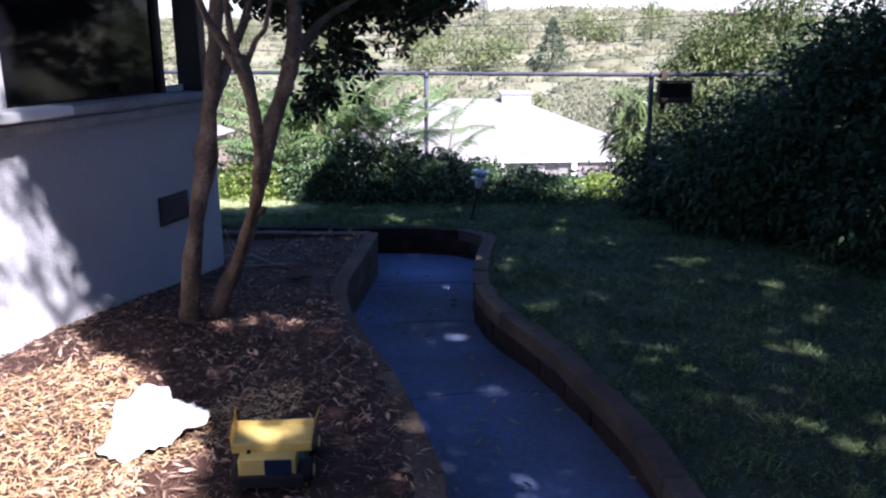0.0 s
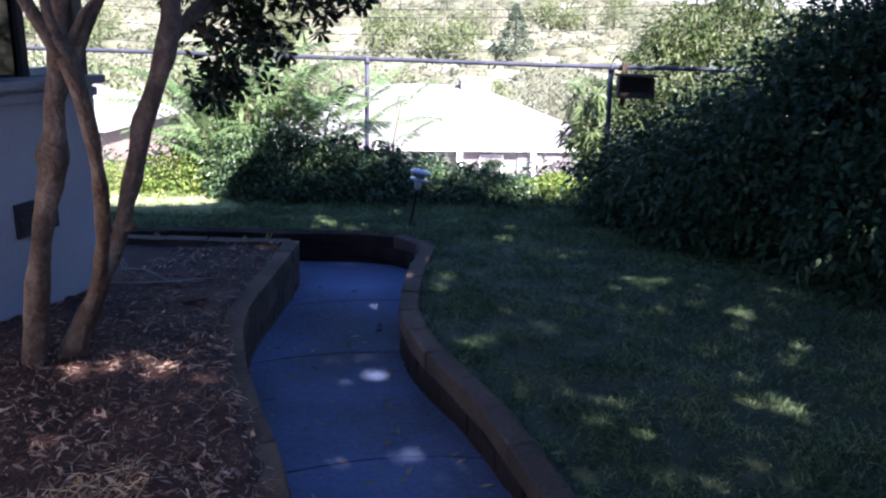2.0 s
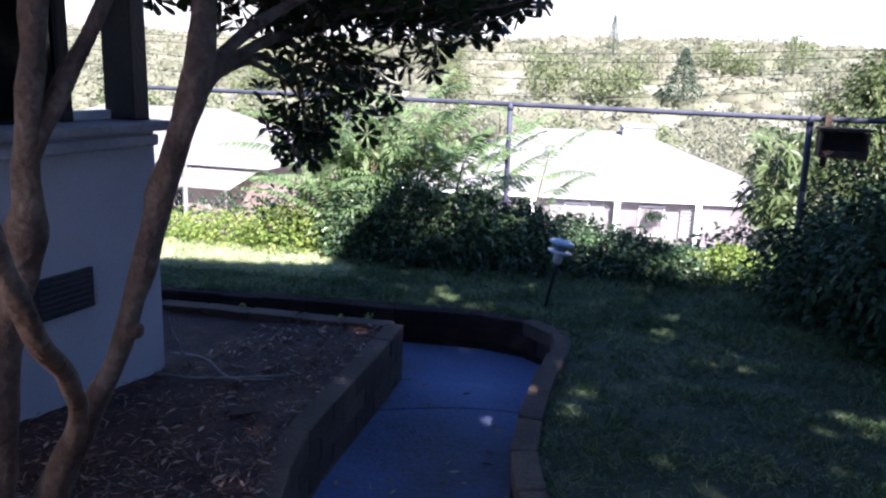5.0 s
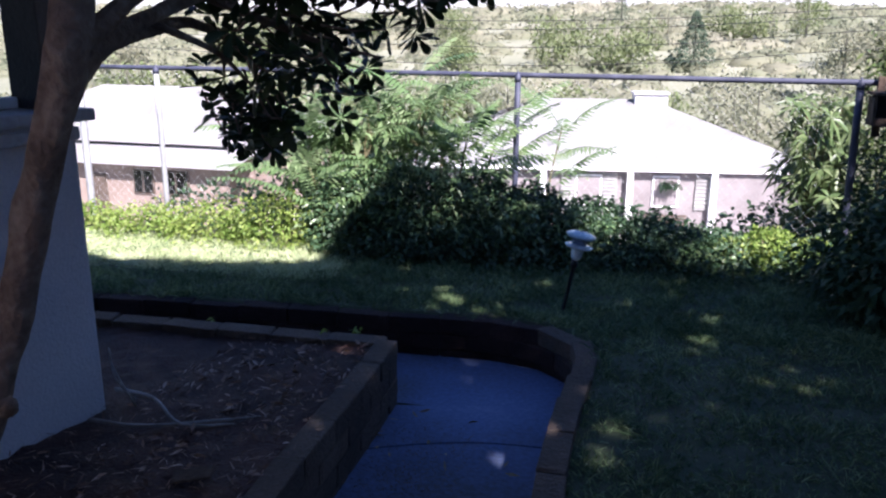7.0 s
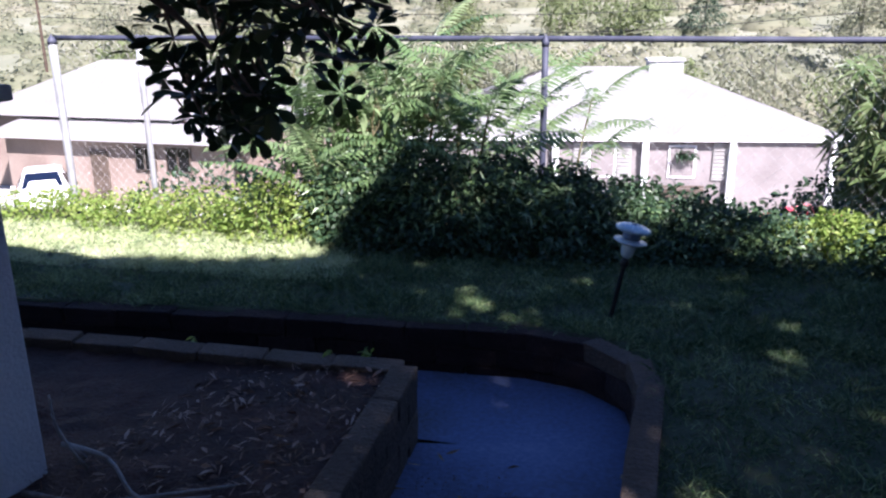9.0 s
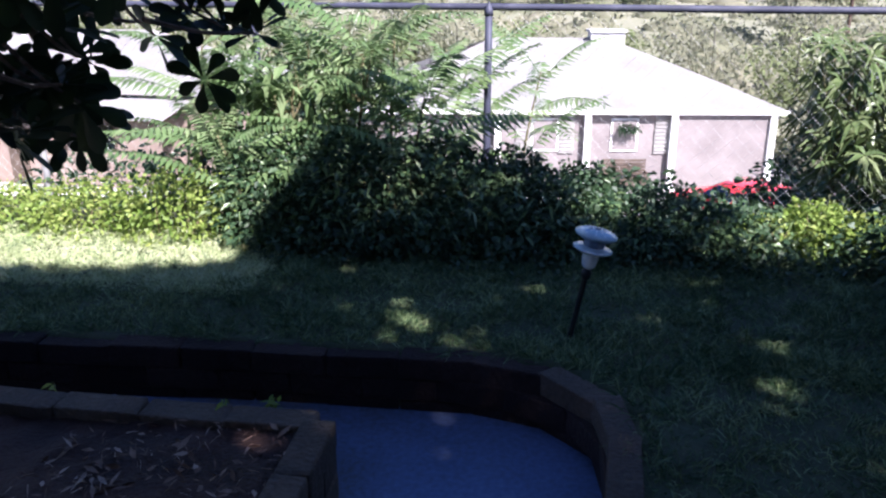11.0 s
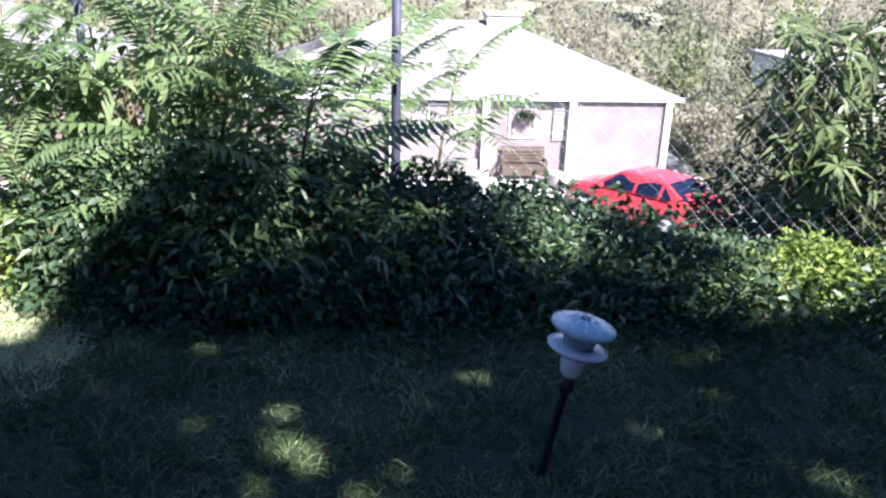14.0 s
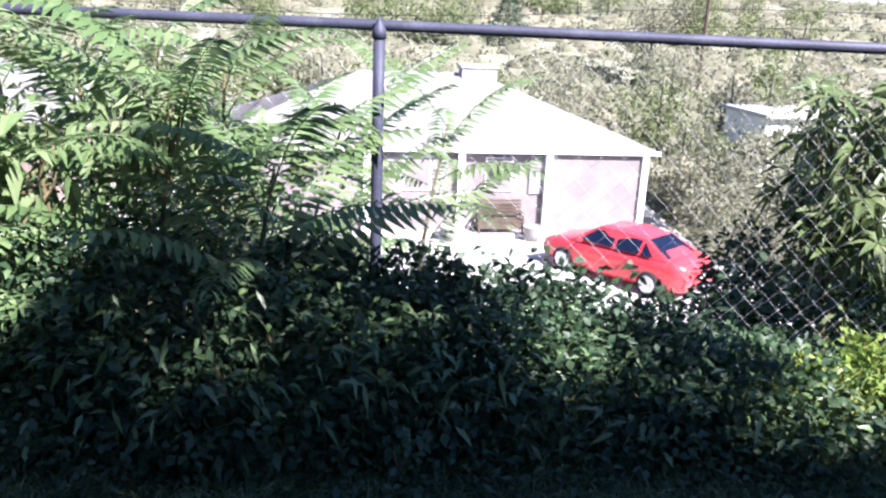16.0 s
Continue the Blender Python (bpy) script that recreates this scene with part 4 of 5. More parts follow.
bush("weeds", "leafy shoots with drooping oval leaves against the fence", "weeds",
     [((-1.75, 8.75, 0.72), (0.42, 0.2, 0.3)), ((-2.15, 8.8, 0.5), (0.35, 0.2, 0.3)), ((-1.35, 8.85, 0.82), (0.3, 0.18, 0.22))], 520, (0.085, 0.045), "oval", M_FROND, 34, 14, droop=0.8, lift=-0.6)


# long-leaved sapling in front of the fence
def build_long_leaf():
    t = thing("sapling", "sunlit sapling with long drooping pointed leaves behind the fence", "sapling", (2.05, 10.2, -0.7))
    base = t.matrix_world.inverted()
    rs = np.random.RandomState(31)
    tips = []
    foot = Vector((2.1, 10.2, -0.75))
    for i in range(22):
        a = rs.uniform(0, 6.28)
        h = rs.uniform(0.1, 1.0)
        tip = Vector((2.05 + 0.42 * math.cos(a) * rs.uniform(0.3, 1), 10.2 + 0.3 * math.sin(a), h))
        bm = tube([foot, (foot.x + 0.3 * (tip.x - foot.x), 10.2, h * 0.4 - 0.3), tip], [0.016, 0.011, 0.005], 5, 0.1, 0)
        bmesh.ops.transform(bm, matrix=base, verts=bm.verts)
        part("stem", bm, M_STEM, t)
        tips.append(tip)
        for k in (0.55, 0.7, 0.82, 0.92):
            tips.append(foot.lerp(tip, k) + Vector(rs.normal(size=3) * 0.05))
    P, D, N = whorls(rs, [tuple(v) for v in tips], 0.1, 0.7, (7, 12))
    n = len(P)
    ob = leaves("foliage", P, D, N, rs.uniform(0.13, 0.24, n), rs.uniform(0.034, 0.055, n), "lance", M_LAUREL, None, droop=0.5)
    ob.parent, ob.matrix_parent_inverse = t, base


build_long_leaf()

# ---- feather-leaved saplings ----
FRONDS = []
rsf = np.random.RandomState(41)
for v in range(5):
    length, pairs = 0.6 + 0.07 * v, 13 + 2 * v
    P, D, N = [], [], []
    arch = lambda s: np.array((0.0, length * s, 0.10 * math.sin(s * 2.2) - 0.13 * s * s))
    for i in range(pairs):
        s = 0.16 + 0.82 * i / (pairs - 1)
        for side in (-1, 1):
            P.append(arch(s))
            D.append((side * 1.0, 0.45, rsf.uniform(-0.35, 0.05)))
            N.append((0, rsf.uniform(-0.2, 0.2), 1))
    P.append(arch(1.0)), D.append((0, 1, -0.2)), N.append((0, 0, 1))
    n = len(P)
    ll = np.array([0.105 * (0.55 + 0.9 * math.sin(math.pi * min(1, 0.2 + 0.75 * i / n))) for i in range(n)]) * 0.8
    ob = leaves("frond", P, D, N, ll, ll * 0.3, "lance", M_FROND, droop=0.35)
    bm = bmesh.new()
    bm.from_mesh(ob.data)
    tube([arch(s) for s in (0, 0.25, 0.5, 0.75, 1.0)], [0.004, 0.0035, 0.003, 0.002, 0.001], 4, 0.1, 0, bm)
    bm.to_mesh(ob.data)
    bm.free()
    FRONDS.append(ob.data)
    bpy.data.objects.remove(ob)


def feather_sapling(x, y, z, h, fronds, seed, lean=(0, 0)):
    rs = np.random.RandomState(seed)
    t = thing("sapling", "sapling with long feathery compound leaves at the fence", "sapling", (x, y, z), group="feathery saplings by the fence")
    tip = Vector((lean[0], lean[1], h))
    part("stem", tube([(0, 0, -0.05), (tip.x * 0.3, tip.y * 0.3, h * 0.5), tip], [0.014, 0.010, 0.005], 7, 0.15, 0.2), M_STEM, t, smooth=True)
    for i in range(fronds):
        s = 0.35 + 0.65 * (i + rs.uniform(0, 0.8)) / fronds
        ob = new("frond", FRONDS[rs.randint(5)])
        ob.parent = t
        yaw = i * 137.5 + rs.uniform(-25, 25)
        k = rs.uniform(0.75, 1.15) * (1.1 - 0.25 * s)
        ob.matrix_basis = pose(tip.x * s, tip.y * s, h * s, rs.uniform(8, 45), rs.uniform(-15, 15), yaw) @ Matrix.Diagonal((k, k, k, 1))


for x, y, z, h, f, s, ln in ((-1.35, 8.75, -0.1, 1.05, 16, 1, (0.15, 0.05)), (-0.95, 8.6, -0.1, 0.82, 15, 2, (0.1, 0.0)), (-1.8, 8.8, -0.1, 1.05, 16, 3, (-0.1, 0.1)), (-2.2, 8.9, -0.1, 0.95, 14, 4, (-0.05, 0)),
                           (-1.5, 9.35, -0.3, 1.4, 16, 5, (0.0, 0.1)), (-0.9, 9.4, -0.3, 1.05, 13, 6, (0.2, 0.1)), (-2.6, 9.3, -0.3, 1.3, 14, 7, (0.1, 0)), (-1.9, 8.35, -0.1, 0.62, 10, 8, (-0.1, -0.1)),
                           (-0.35, 9.9, -0.5, 1.2, 12, 9, (0.15, 0.1)), (-1.15, 9.0, -0.15, 1.2, 15, 10, (0.05, 0.0)), (-1.65, 9.05, -0.15, 1.15, 14, 11, (-0.05, 0.05))):
    feather_sapling(x, y, z, h, f, s, ln)


# ---- lawn grass ----
def build_grass():
    rs = np.random.RandomState(51)
    n = 230000
    x = np.concatenate([rs.uniform(-5.0, 3.2, n // 2), rs.uniform(-0.2, 3.0, n // 2)])
    y = np.concatenate([rs.uniform(6.7, 8.4, n // 2), rs.uniform(1.6, 7.0, n // 2)])
    clump = np.array([noise.noise(Vector((a * 4, b * 4, 0))) for a, b in zip(x, y)])
    keep = ~inside(TRENCH + [(-5.5, 6.0)], x, y) & (~inside(BED, x, y)) & (rs.uniform(-0.75, 0.6, n) < clump + 0.35)
    rx, ry = np.array(RIGHT_L)[:, 0], np.array(RIGHT_L)[:, 1]
    near = np.full(n, 9.0)
    for a, b in zip(rx[::2], ry[::2]):
        near = np.minimum(near, (x - a) ** 2 + (y - b) ** 2)
    # Green blades are thinned where pale ones paint the sunlit strip.
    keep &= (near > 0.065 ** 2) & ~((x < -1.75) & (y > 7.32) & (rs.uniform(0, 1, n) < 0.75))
    x, y, clump, near = x[keep], y[keep], clump[keep], near[keep]
    m = len(x)
    P = np.stack([x, y, lawn_z(y) - 0.005], 1)
    D = unit(rs, m) * 0.75
    D[:, 2] = rs.uniform(0.5, 1.1, m)
    tuft = np.array([noise.noise(Vector((a * 9, b * 9, 3))) for a, b in zip(x, y)])
    D[:, :2] += 0.9 * np.stack([np.sin(clump * 9 + y * 2), np.cos(clump * 7 + x * 3)], 1) * np.clip(tuft + 0.3, 0, 1)[:, None]
    L = rs.uniform(0.03, 0.08, m) * (1 + 0.9 * np.clip(clump, -0.3, 0.6) + 1.1 * np.clip(tuft, 0, 0.6)) * np.where(y > 6.4, 1.35, 1.0)
    ob = leaves("grass", P, D, unit(rs, m), L, rs.uniform(0.0028, 0.0055, m), "blade", M_GRASS, droop=0.45, fold=0.1)
    tagged(ob, "short shaded lawn grass with dappled light", "grass", kind="stuff")


build_grass()


# Sunshine on this strip is put into the blade colour.
def build_sunlit_grass():
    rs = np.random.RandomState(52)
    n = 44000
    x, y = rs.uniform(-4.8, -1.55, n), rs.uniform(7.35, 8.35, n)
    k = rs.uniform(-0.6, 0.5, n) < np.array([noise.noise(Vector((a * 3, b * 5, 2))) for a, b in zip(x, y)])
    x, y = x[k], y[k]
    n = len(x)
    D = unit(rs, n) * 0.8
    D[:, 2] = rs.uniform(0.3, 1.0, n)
    ob = leaves("dry_grass", np.stack([x, y, lawn_z(y) - 0.003], 1), D, unit(rs, n), rs.uniform(0.06, 0.12, n), rs.uniform(0.003, 0.006, n), "blade", M_SUNGRASS, droop=0.4, fold=0.1)
    tagged(ob, "grass at the end of the lawn, coloured pale to look sunlit", "grass", kind="stuff")


build_sunlit_grass()


# ---- mulch chips, straw and fallen leaves ----
def build_mulch():
    rs = np.random.RandomState(61)

    def scatter(name, label, n, area, size, mat, shape, on, lay=0.35, test=None):
        x, y = rs.uniform(area[0], area[1], n), rs.uniform(area[2], area[3], n)
        if test is not None:
            k = test(x, y)
            x, y = x[k], y[k]
        m = len(x)
        a = rs.uniform(0, 2 * math.pi, m)
        D = np.stack([np.cos(a), np.sin(a), rs.normal(size=m) * lay], 1)
        P = np.stack([x, y, on(x, y) + rs.uniform(0.004, 0.022, m)], 1)
        ob = leaves(name, P, D, unit(rs, m, 1.6), rs.uniform(0.6, 1.5, m) * size[0], rs.uniform(0.6, 1.4, m) * size[1], shape, mat, droop=rs.uniform(-0.1, 0.2), fold=0.3)
        tagged(ob, label, name.replace("_", " "), kind="stuff")
    in_bed = lambda x, y: inside(BED, x, y) & ~inside(TRENCH, x, y) & ((x - H0.x) * HN.x + (y - H0.y) * HN.y > 0.0)
    scatter("mulch", "brown shredded bark mulch and dry leaves", 36000, (-3.6, 0.0, 1.2, 6.05), (0.034, 0.0038), M_CHIP, "blade", bed_z, 0.4, lambda x, y: in_bed(x, y) & (rs.uniform(0, 1, len(x)) < np.where(y > 4.3 + 0.3 * np.sin(x * 5), 0.35, 1.0)))
    scatter("dry_leaves", "curled dry leaves on the mulch", 5200, (-2.4, 0.0, 1.6, 6.05), (0.046, 0.015), M_CHIP, "lance", bed_z, 0.25,
            lambda x, y: in_bed(x, y) & (np.array([noise.noise(Vector((a * 3.5, b * 3.5, 6.0))) for a, b in zip(x, y)]) > rs.uniform(-0.45, 0.35, len(x))))
    # Pale pieces keep to the sunlit patch, adding to its brightness by colour.
    scatter("straw", "pale straw on the mulch, placed to brighten the sunlit patch", 19000, (-2.6, -0.5, 1.6, 3.6), (0.042, 0.0035), M_STRAW, "blade", lambda x, y: bed_z(x, y) + 0.006, 0.3,
            lambda x, y: in_bed(x, y) & (x < -0.85 + 0.2 * np.sin(y * 5)) & (y < 2.95 - 0.2 * (x + 1.3) + 0.2 * np.sin(x * 7)))
    scatter("fallen_leaves", "dry leaves fallen on the concrete path", 230, (-0.8, 0.7, 1.5, 6.0), (0.045, 0.014), M_DRYLEAF, "oval", lambda x, y: floor_z(y) - 0.002, 0.15,
            lambda x, y: inside(TRENCH, x, y))
    scatter("spilled_soil", "brown soil and bark crumbs washed onto the path", 9000, (-0.85, 0.1, 4.5, 6.0), (0.006, 0.005), M_BLOCK, "flake", lambda x, y: floor_z(y) - 0.004, 0.1,
            lambda x, y: inside(TRENCH, x, y) & (np.hypot((x + 0.52) / 0.27, (y - 5.3) / 0.6) < rs.uniform(0, 1.15, len(x))))


build_mulch()


# ---- weed sprouts on the low wall ----
def build_sprouts():
    for x, y, n, seed in ((-0.98, 6.16, 16, 1), (-1.12, 6.14, 9, 2), (-1.75, 6.17, 7, 3)):
        rs = np.random.RandomState(seed)
        root = thing("weed", "small pale green weed sprouting behind the block wall", "weed", (x, y, -0.02), group="weeds by the low wall")
        part("stem", tube([(0, 0, -0.05), (0.01, 0, 0.04), (0.0, 0.01, 0.085)], [0.004, 0.003, 0.002], 5, 0.03), M_STEM, root)
        P = np.stack([rs.normal(size=n) * 0.012, rs.normal(size=n) * 0.012, rs.uniform(0.04, 0.10, n)], 1)
        leaves("foliage", P, unit(rs, n, 0.3), unit(rs, n, 1.2), rs.uniform(0.025, 0.045, n), rs.uniform(0.012, 0.02, n), "oval", M_YELLOW, root)


build_sprouts()


# ---- things lying on the mulch ----
def build_sheet():
    bm = bmesh.new()
    outline = [(-0.12, -0.24), (-0.14, -0.11), (-0.18, 0.02), (-0.22, 0.16), (-0.15, 0.27), (-0.07, 0.31), (0.01, 0.18), (0.1, 0.16), (0.19, 0.06), (0.19, -0.03), (0.15, -0.12), (0.13, -0.2), (0.07, -0.22), (0, -0.29)]
    n = 40
    grid = {}
    for i in range(n + 1):
        for k in range(n + 1):
            x, y = -0.24 + 0.45 * i / n, -0.31 + 0.64 * k / n
            if inside(outline, np.array(x), np.array(y)):
                z = 0.02 + 0.05 * abs(noise.noise(Vector((x * 6, y * 6, 2)))) + 0.014 * noise.noise(Vector((x * 22, y * 22, 5)))
                grid[i, k] = bm.verts.new((x, y, z))
    for (i, k) in grid:
        q = [(i, k), (i + 1, k), (i + 1, k + 1), (i, k + 1)]
        if all(c in grid for c in q):
            bm.faces.new([grid[c] for c in q])
    bmesh.ops.delete(bm, geom=[v for v in bm.verts if not v.link_faces], context="VERTS")
    bmesh.ops.solidify(bm, geom=bm.faces[:], thickness=0.004)
    for _ in range(3):
        bmesh.ops.smooth_vert(bm, verts=bm.verts, factor=0.5, use_axis_x=True, use_axis_y=True, use_axis_z=True)
    ob = part("cloth", bm, M_CLOTH, smooth=True)
    ob.matrix_world = pose(-1.14, 2.57, 0.135, 0, 0, 0) @ Matrix.Diagonal((1, 1, 1.6, 1))
    tagged(ob, "crumpled white sheet lying on the sunlit mulch", "cloth")


build_sheet()


def build_toy():
    toy = thing("toy_truck", "yellow and black plastic toy dump truck on the mulch", "toy truck", (-0.64, 2.36, 0.14), 6)
    toy.scale = (1.0, 1.0, 0.72)
    part("dump_bed", box((0.25, 0.11, 0.012), (0, -0.06, 0.185), 0.002, (10, 0, 0)), M_TOY, toy)
    for s, tall in ((-1, 0.295), (1, 0.30)):
        bm = bmesh.new()
        deep = -0.04 if s < 0 else -0.015
        bm.faces.new([bm.verts.new(q) for q in ((s * 0.124, -0.115, 0.165), (s * 0.126, -0.005, 0.19), (s * (0.15 if s > 0 else 0.13), 0.0, tall), (s * 0.132, deep, 0.25), (s * 0.13, -0.115, 0.212))])
        bmesh.ops.solidify(bm, geom=bm.faces[:], thickness=0.008)
        part("side_panel", bm, M_TOY, toy)
    part("rear_panel", box((0.25, 0.008, 0.035), (0, -0.002, 0.205), 0.002, (-10, 0, 0)), M_TOY, toy)
    part("lip", box((0.25, 0.012, 0.045), (0, -0.118, 0.172), 0.003, (8, 0, 0)), M_TOY, toy)
    part("chassis", box((0.19, 0.30, 0.04), (0, -0.02, 0.05), 0.006), M_LAMPK, toy)
    cab = part("cab", box((0.18, 0.09, 0.105), (-0.01, -0.125, 0.105), 0.008), M_TOY, toy)
    part("window", box((0.085, 0.006, 0.07), (0.025, -0.171, 0.115), 0.002), M_GLASS, cab)
    part("bumper", box((0.2, 0.02, 0.05), (0, -0.178, 0.055), 0.004), M_LAMPK, toy)
    part("strut", box((0.012, 0.012, 0.06), (-0.07, -0.13, 0.14), 0.002), M_LAMPK, toy)
    for sx in (-1, 1):
        for sy in (-0.11, 0.08):
            bm = lathe([(0.012, -0.022), (0.046, -0.022), (0.05, -0.012), (0.05, 0.012), (0.046, 0.022), (0.012, 0.022)], 18)
            bmesh.ops.transform(bm, matrix=pose(sx * 0.105, sy, 0.05, 0, 90, 0), verts=bm.verts)
            wheel = part("wheel", bm, M_TYRE, toy, smooth=True)
            bm = lathe([(0.02, -0.003), (0.026, 0.0), (0.02, 0.003)], 14)
            bmesh.ops.transform(bm, matrix=pose(sx * 0.129, sy, 0.05, 0, 90, 0), verts=bm.verts)
            part("hub", bm, M_TOY, wheel)


build_toy()


def build_sticks():
    for pts, r in (([(-1.72, 5.28, 0.07), (-1.5, 5.2, 0.09), (-1.3, 5.05, 0.075), (-1.12, 5.12, 0.06)], 0.009), ([(-1.66, 5.02, 0.07), (-1.4, 5.02, 0.075), (-1.05, 5.2, 0.06)], 0.008),
                   ([(-1.62, 5.25, 0.05), (-1.66, 5.2, 0.16), (-1.69, 5.22, 0.28)], 0.006), ([(-1.58, 5.2, 0.05), (-1.6, 5.16, 0.15), (-1.66, 5.18, 0.24)], 0.005)):
        ob = part("stick", tube(pts, np.linspace(r, r * 0.5, len(pts)), 6, 0.05, 0.4), M_STICK, smooth=True)
        tagged(ob, "dry pale stick lying on the mulch by the house", "stick", group="sticks on the mulch")
    flat = part("bark_piece", box((0.13, 0.065, 0.01), (0, 0, 0), 0.004), M_OLDWOOD)
    flat.matrix_world = pose(-1.06, 4.7, 0.10, 4, -6, 18)
    tagged(flat, "flat piece of bark on the mulch", "bark")


build_sticks()


# ---- the houses in the valley ----
def hip_roof(w, d, rise, inset, over=0.5):
    bm = bmesh.new()
    e = [bm.verts.new(q) for q in ((-w / 2 - over, -over, 0), (w / 2 + over, -over, 0), (w / 2 + over, d + over, 0), (-w / 2 - over, d + over, 0))]
    r = [bm.verts.new((-w / 2 + inset[0], d / 2, rise)), bm.verts.new((w / 2 - inset[1], d / 2, rise))]
    for f in ((e[0], e[1], r[1], r[0]), (e[1], e[2], r[1]), (e[2], e[3], r[0], r[1]), (e[3], e[0], r[0]), (e[3], e[2], e[1], e[0])):
        bm.faces.new(f)
    bmesh.ops.solidify(bm, geom=bm.faces[:], thickness=0.1)
    return bm


G = -5.35


def far_house():
    h = thing("house", "single-storey pale pink house with a white hipped roof and porch", "house", (0.3, 31.4, G - 0.5), 6)
    w, d = 14.6, 9.0
    part("wall", box((w - 2.2, d - 1.4, 2.9), (-0.9, d / 2 - 0.55, 1.45), 0.02), M_FACADE, h)
    part("porch_floor", box((w - 0.6, 1.0, 0.14), (-0.2, 0.0, 0.07), 0.02), M_YARD, h)
    part("wall", box((3.3, 0.25, 2.9), (5.5, 0.13, 1.45), 0.02), M_FACADE, h, "pink wall at the porch end")
    roof = part("roof", hip_roof(w + 0.5, d, 2.1, (5.25, 5.45), 0.12), M_ROOF, h, "sunlit white shingled hip roof")
    roof.location.z = 2.92
    part("fascia", box((w + 0.74, 0.05, 0.13), (0, -0.145, 2.865), 0.01), M_WHITE, h)
    chim = part("chimney", box((1.3, 0.9, 0.9), (2.1, d / 2, 4.8), 0.03), M_ROOF, h)
    part("chimney_cap", box((1.42, 1.05, 0.1), (2.1, d / 2, 5.28), 0.02), M_ROOF, chim)
    for x in (-2.2, 0.9, 3.85, 7.2):
        col = part("column", box((0.22, 0.2, 2.7), (x, -0.02, 1.47), 0.02), M_WHITE, h)
        part("column_base", box((0.32, 0.32, 0.14), (x, -0.02, 0.2), 0.02), M_WHITE, col)
    for x in (-1.3, 0.2, 3.5):
        s = part("shutter", box((0.52, 0.06, 1.3), (x, 0.115, 2.05), 0.01), M_SHUT, h)
        for k in range(9):
            part("slat", box((0.44, 0.03, 0.05), (x, 0.08, 1.5 + k * 0.135), 0.005, (25, 0, 0)), M_SHUT, s)
    for x in (-0.55, 2.2):
        win = part("window", box((0.95, 0.05, 1.15), (x, 0.12, 2.05), 0.01), M_WHITE, h)
        part("pane", box((0.83, 0.02, 1.02), (x, 0.09, 2.05)), M_FACADE, win)
    part("apron", box((2.6, 0.05, 0.7), (-0.6, 0.06, 0.42), 0.01), M_FACADE, h)
    m = h.matrix_world
    bench = thing("bench", "brown wooden bench with a high back on the porch", "bench", tuple(m @ Vector((2.25, -0.24, 0.14))), 6)
    part("seat", box((1.5, 0.45, 0.07), (0, 0, 0.43), 0.01), M_BENCH, bench)
    for k in range(5):
        part("back_slat", box((1.5, 0.04, 0.09), (0, 0.24, 0.58 + 0.115 * k), 0.008), M_BENCH, bench)
    part("front_panel", box((1.4, 0.03, 0.22), (0, -0.2, 0.28), 0.005), M_BENCH, bench)
    for sx in (-1, 1):
        part("arm", box((0.07, 0.5, 0.06), (sx * 0.74, 0, 0.66), 0.01), M_BENCH, bench)
        for sy in (-0.2, 0.22):
            part("leg", box((0.07, 0.07, 0.64), (sx * 0.74, sy, 0.32), 0.01), M_BENCH, bench)
    for x, y in ((0.45, -0.75), (3.25, -0.75)):
        pot = thing("plant_pot", "dark round planter at the porch edge", "planter", tuple(m @ Vector((x, y, 0.0))), 0, "porch planters")
        part("pot", lathe([(0.2, 0), (0.27, 0.32), (0.31, 0.46), (0.33, 0.5), (0.28, 0.5), (0.26, 0.42)], 18), M_SHUT, pot, smooth=True)
    hang = thing("hanging_basket", "dark hanging plant basket under the porch eave", "hanging plant", tuple(m @ Vector((2.3, -0.1, 2.36))), 0)
    part("chain", tube([(0, 0, 0.08), (0, 0, 0.25), (0, 0, 0.42)], [0.01] * 3, 5, 0.2), M_SHUT, hang)
    part("basket", lathe([(0.06, -0.1), (0.18, -0.02), (0.22, 0.06), (0.16, 0.08)], 14), M_DARKTRIM, hang)
    rs = np.random.RandomState(7)
    n = 260
    P = rs.normal(size=(n, 3)) * np.array((0.17, 0.12, 0.06))
    leaves("foliage", P, unit(rs, n), unit(rs, n, 1), rs.uniform(0.08, 0.16, n), rs.uniform(0.04, 0.07, n), "oval", M_DARKSH, hang, droop=0.8)


far_house()


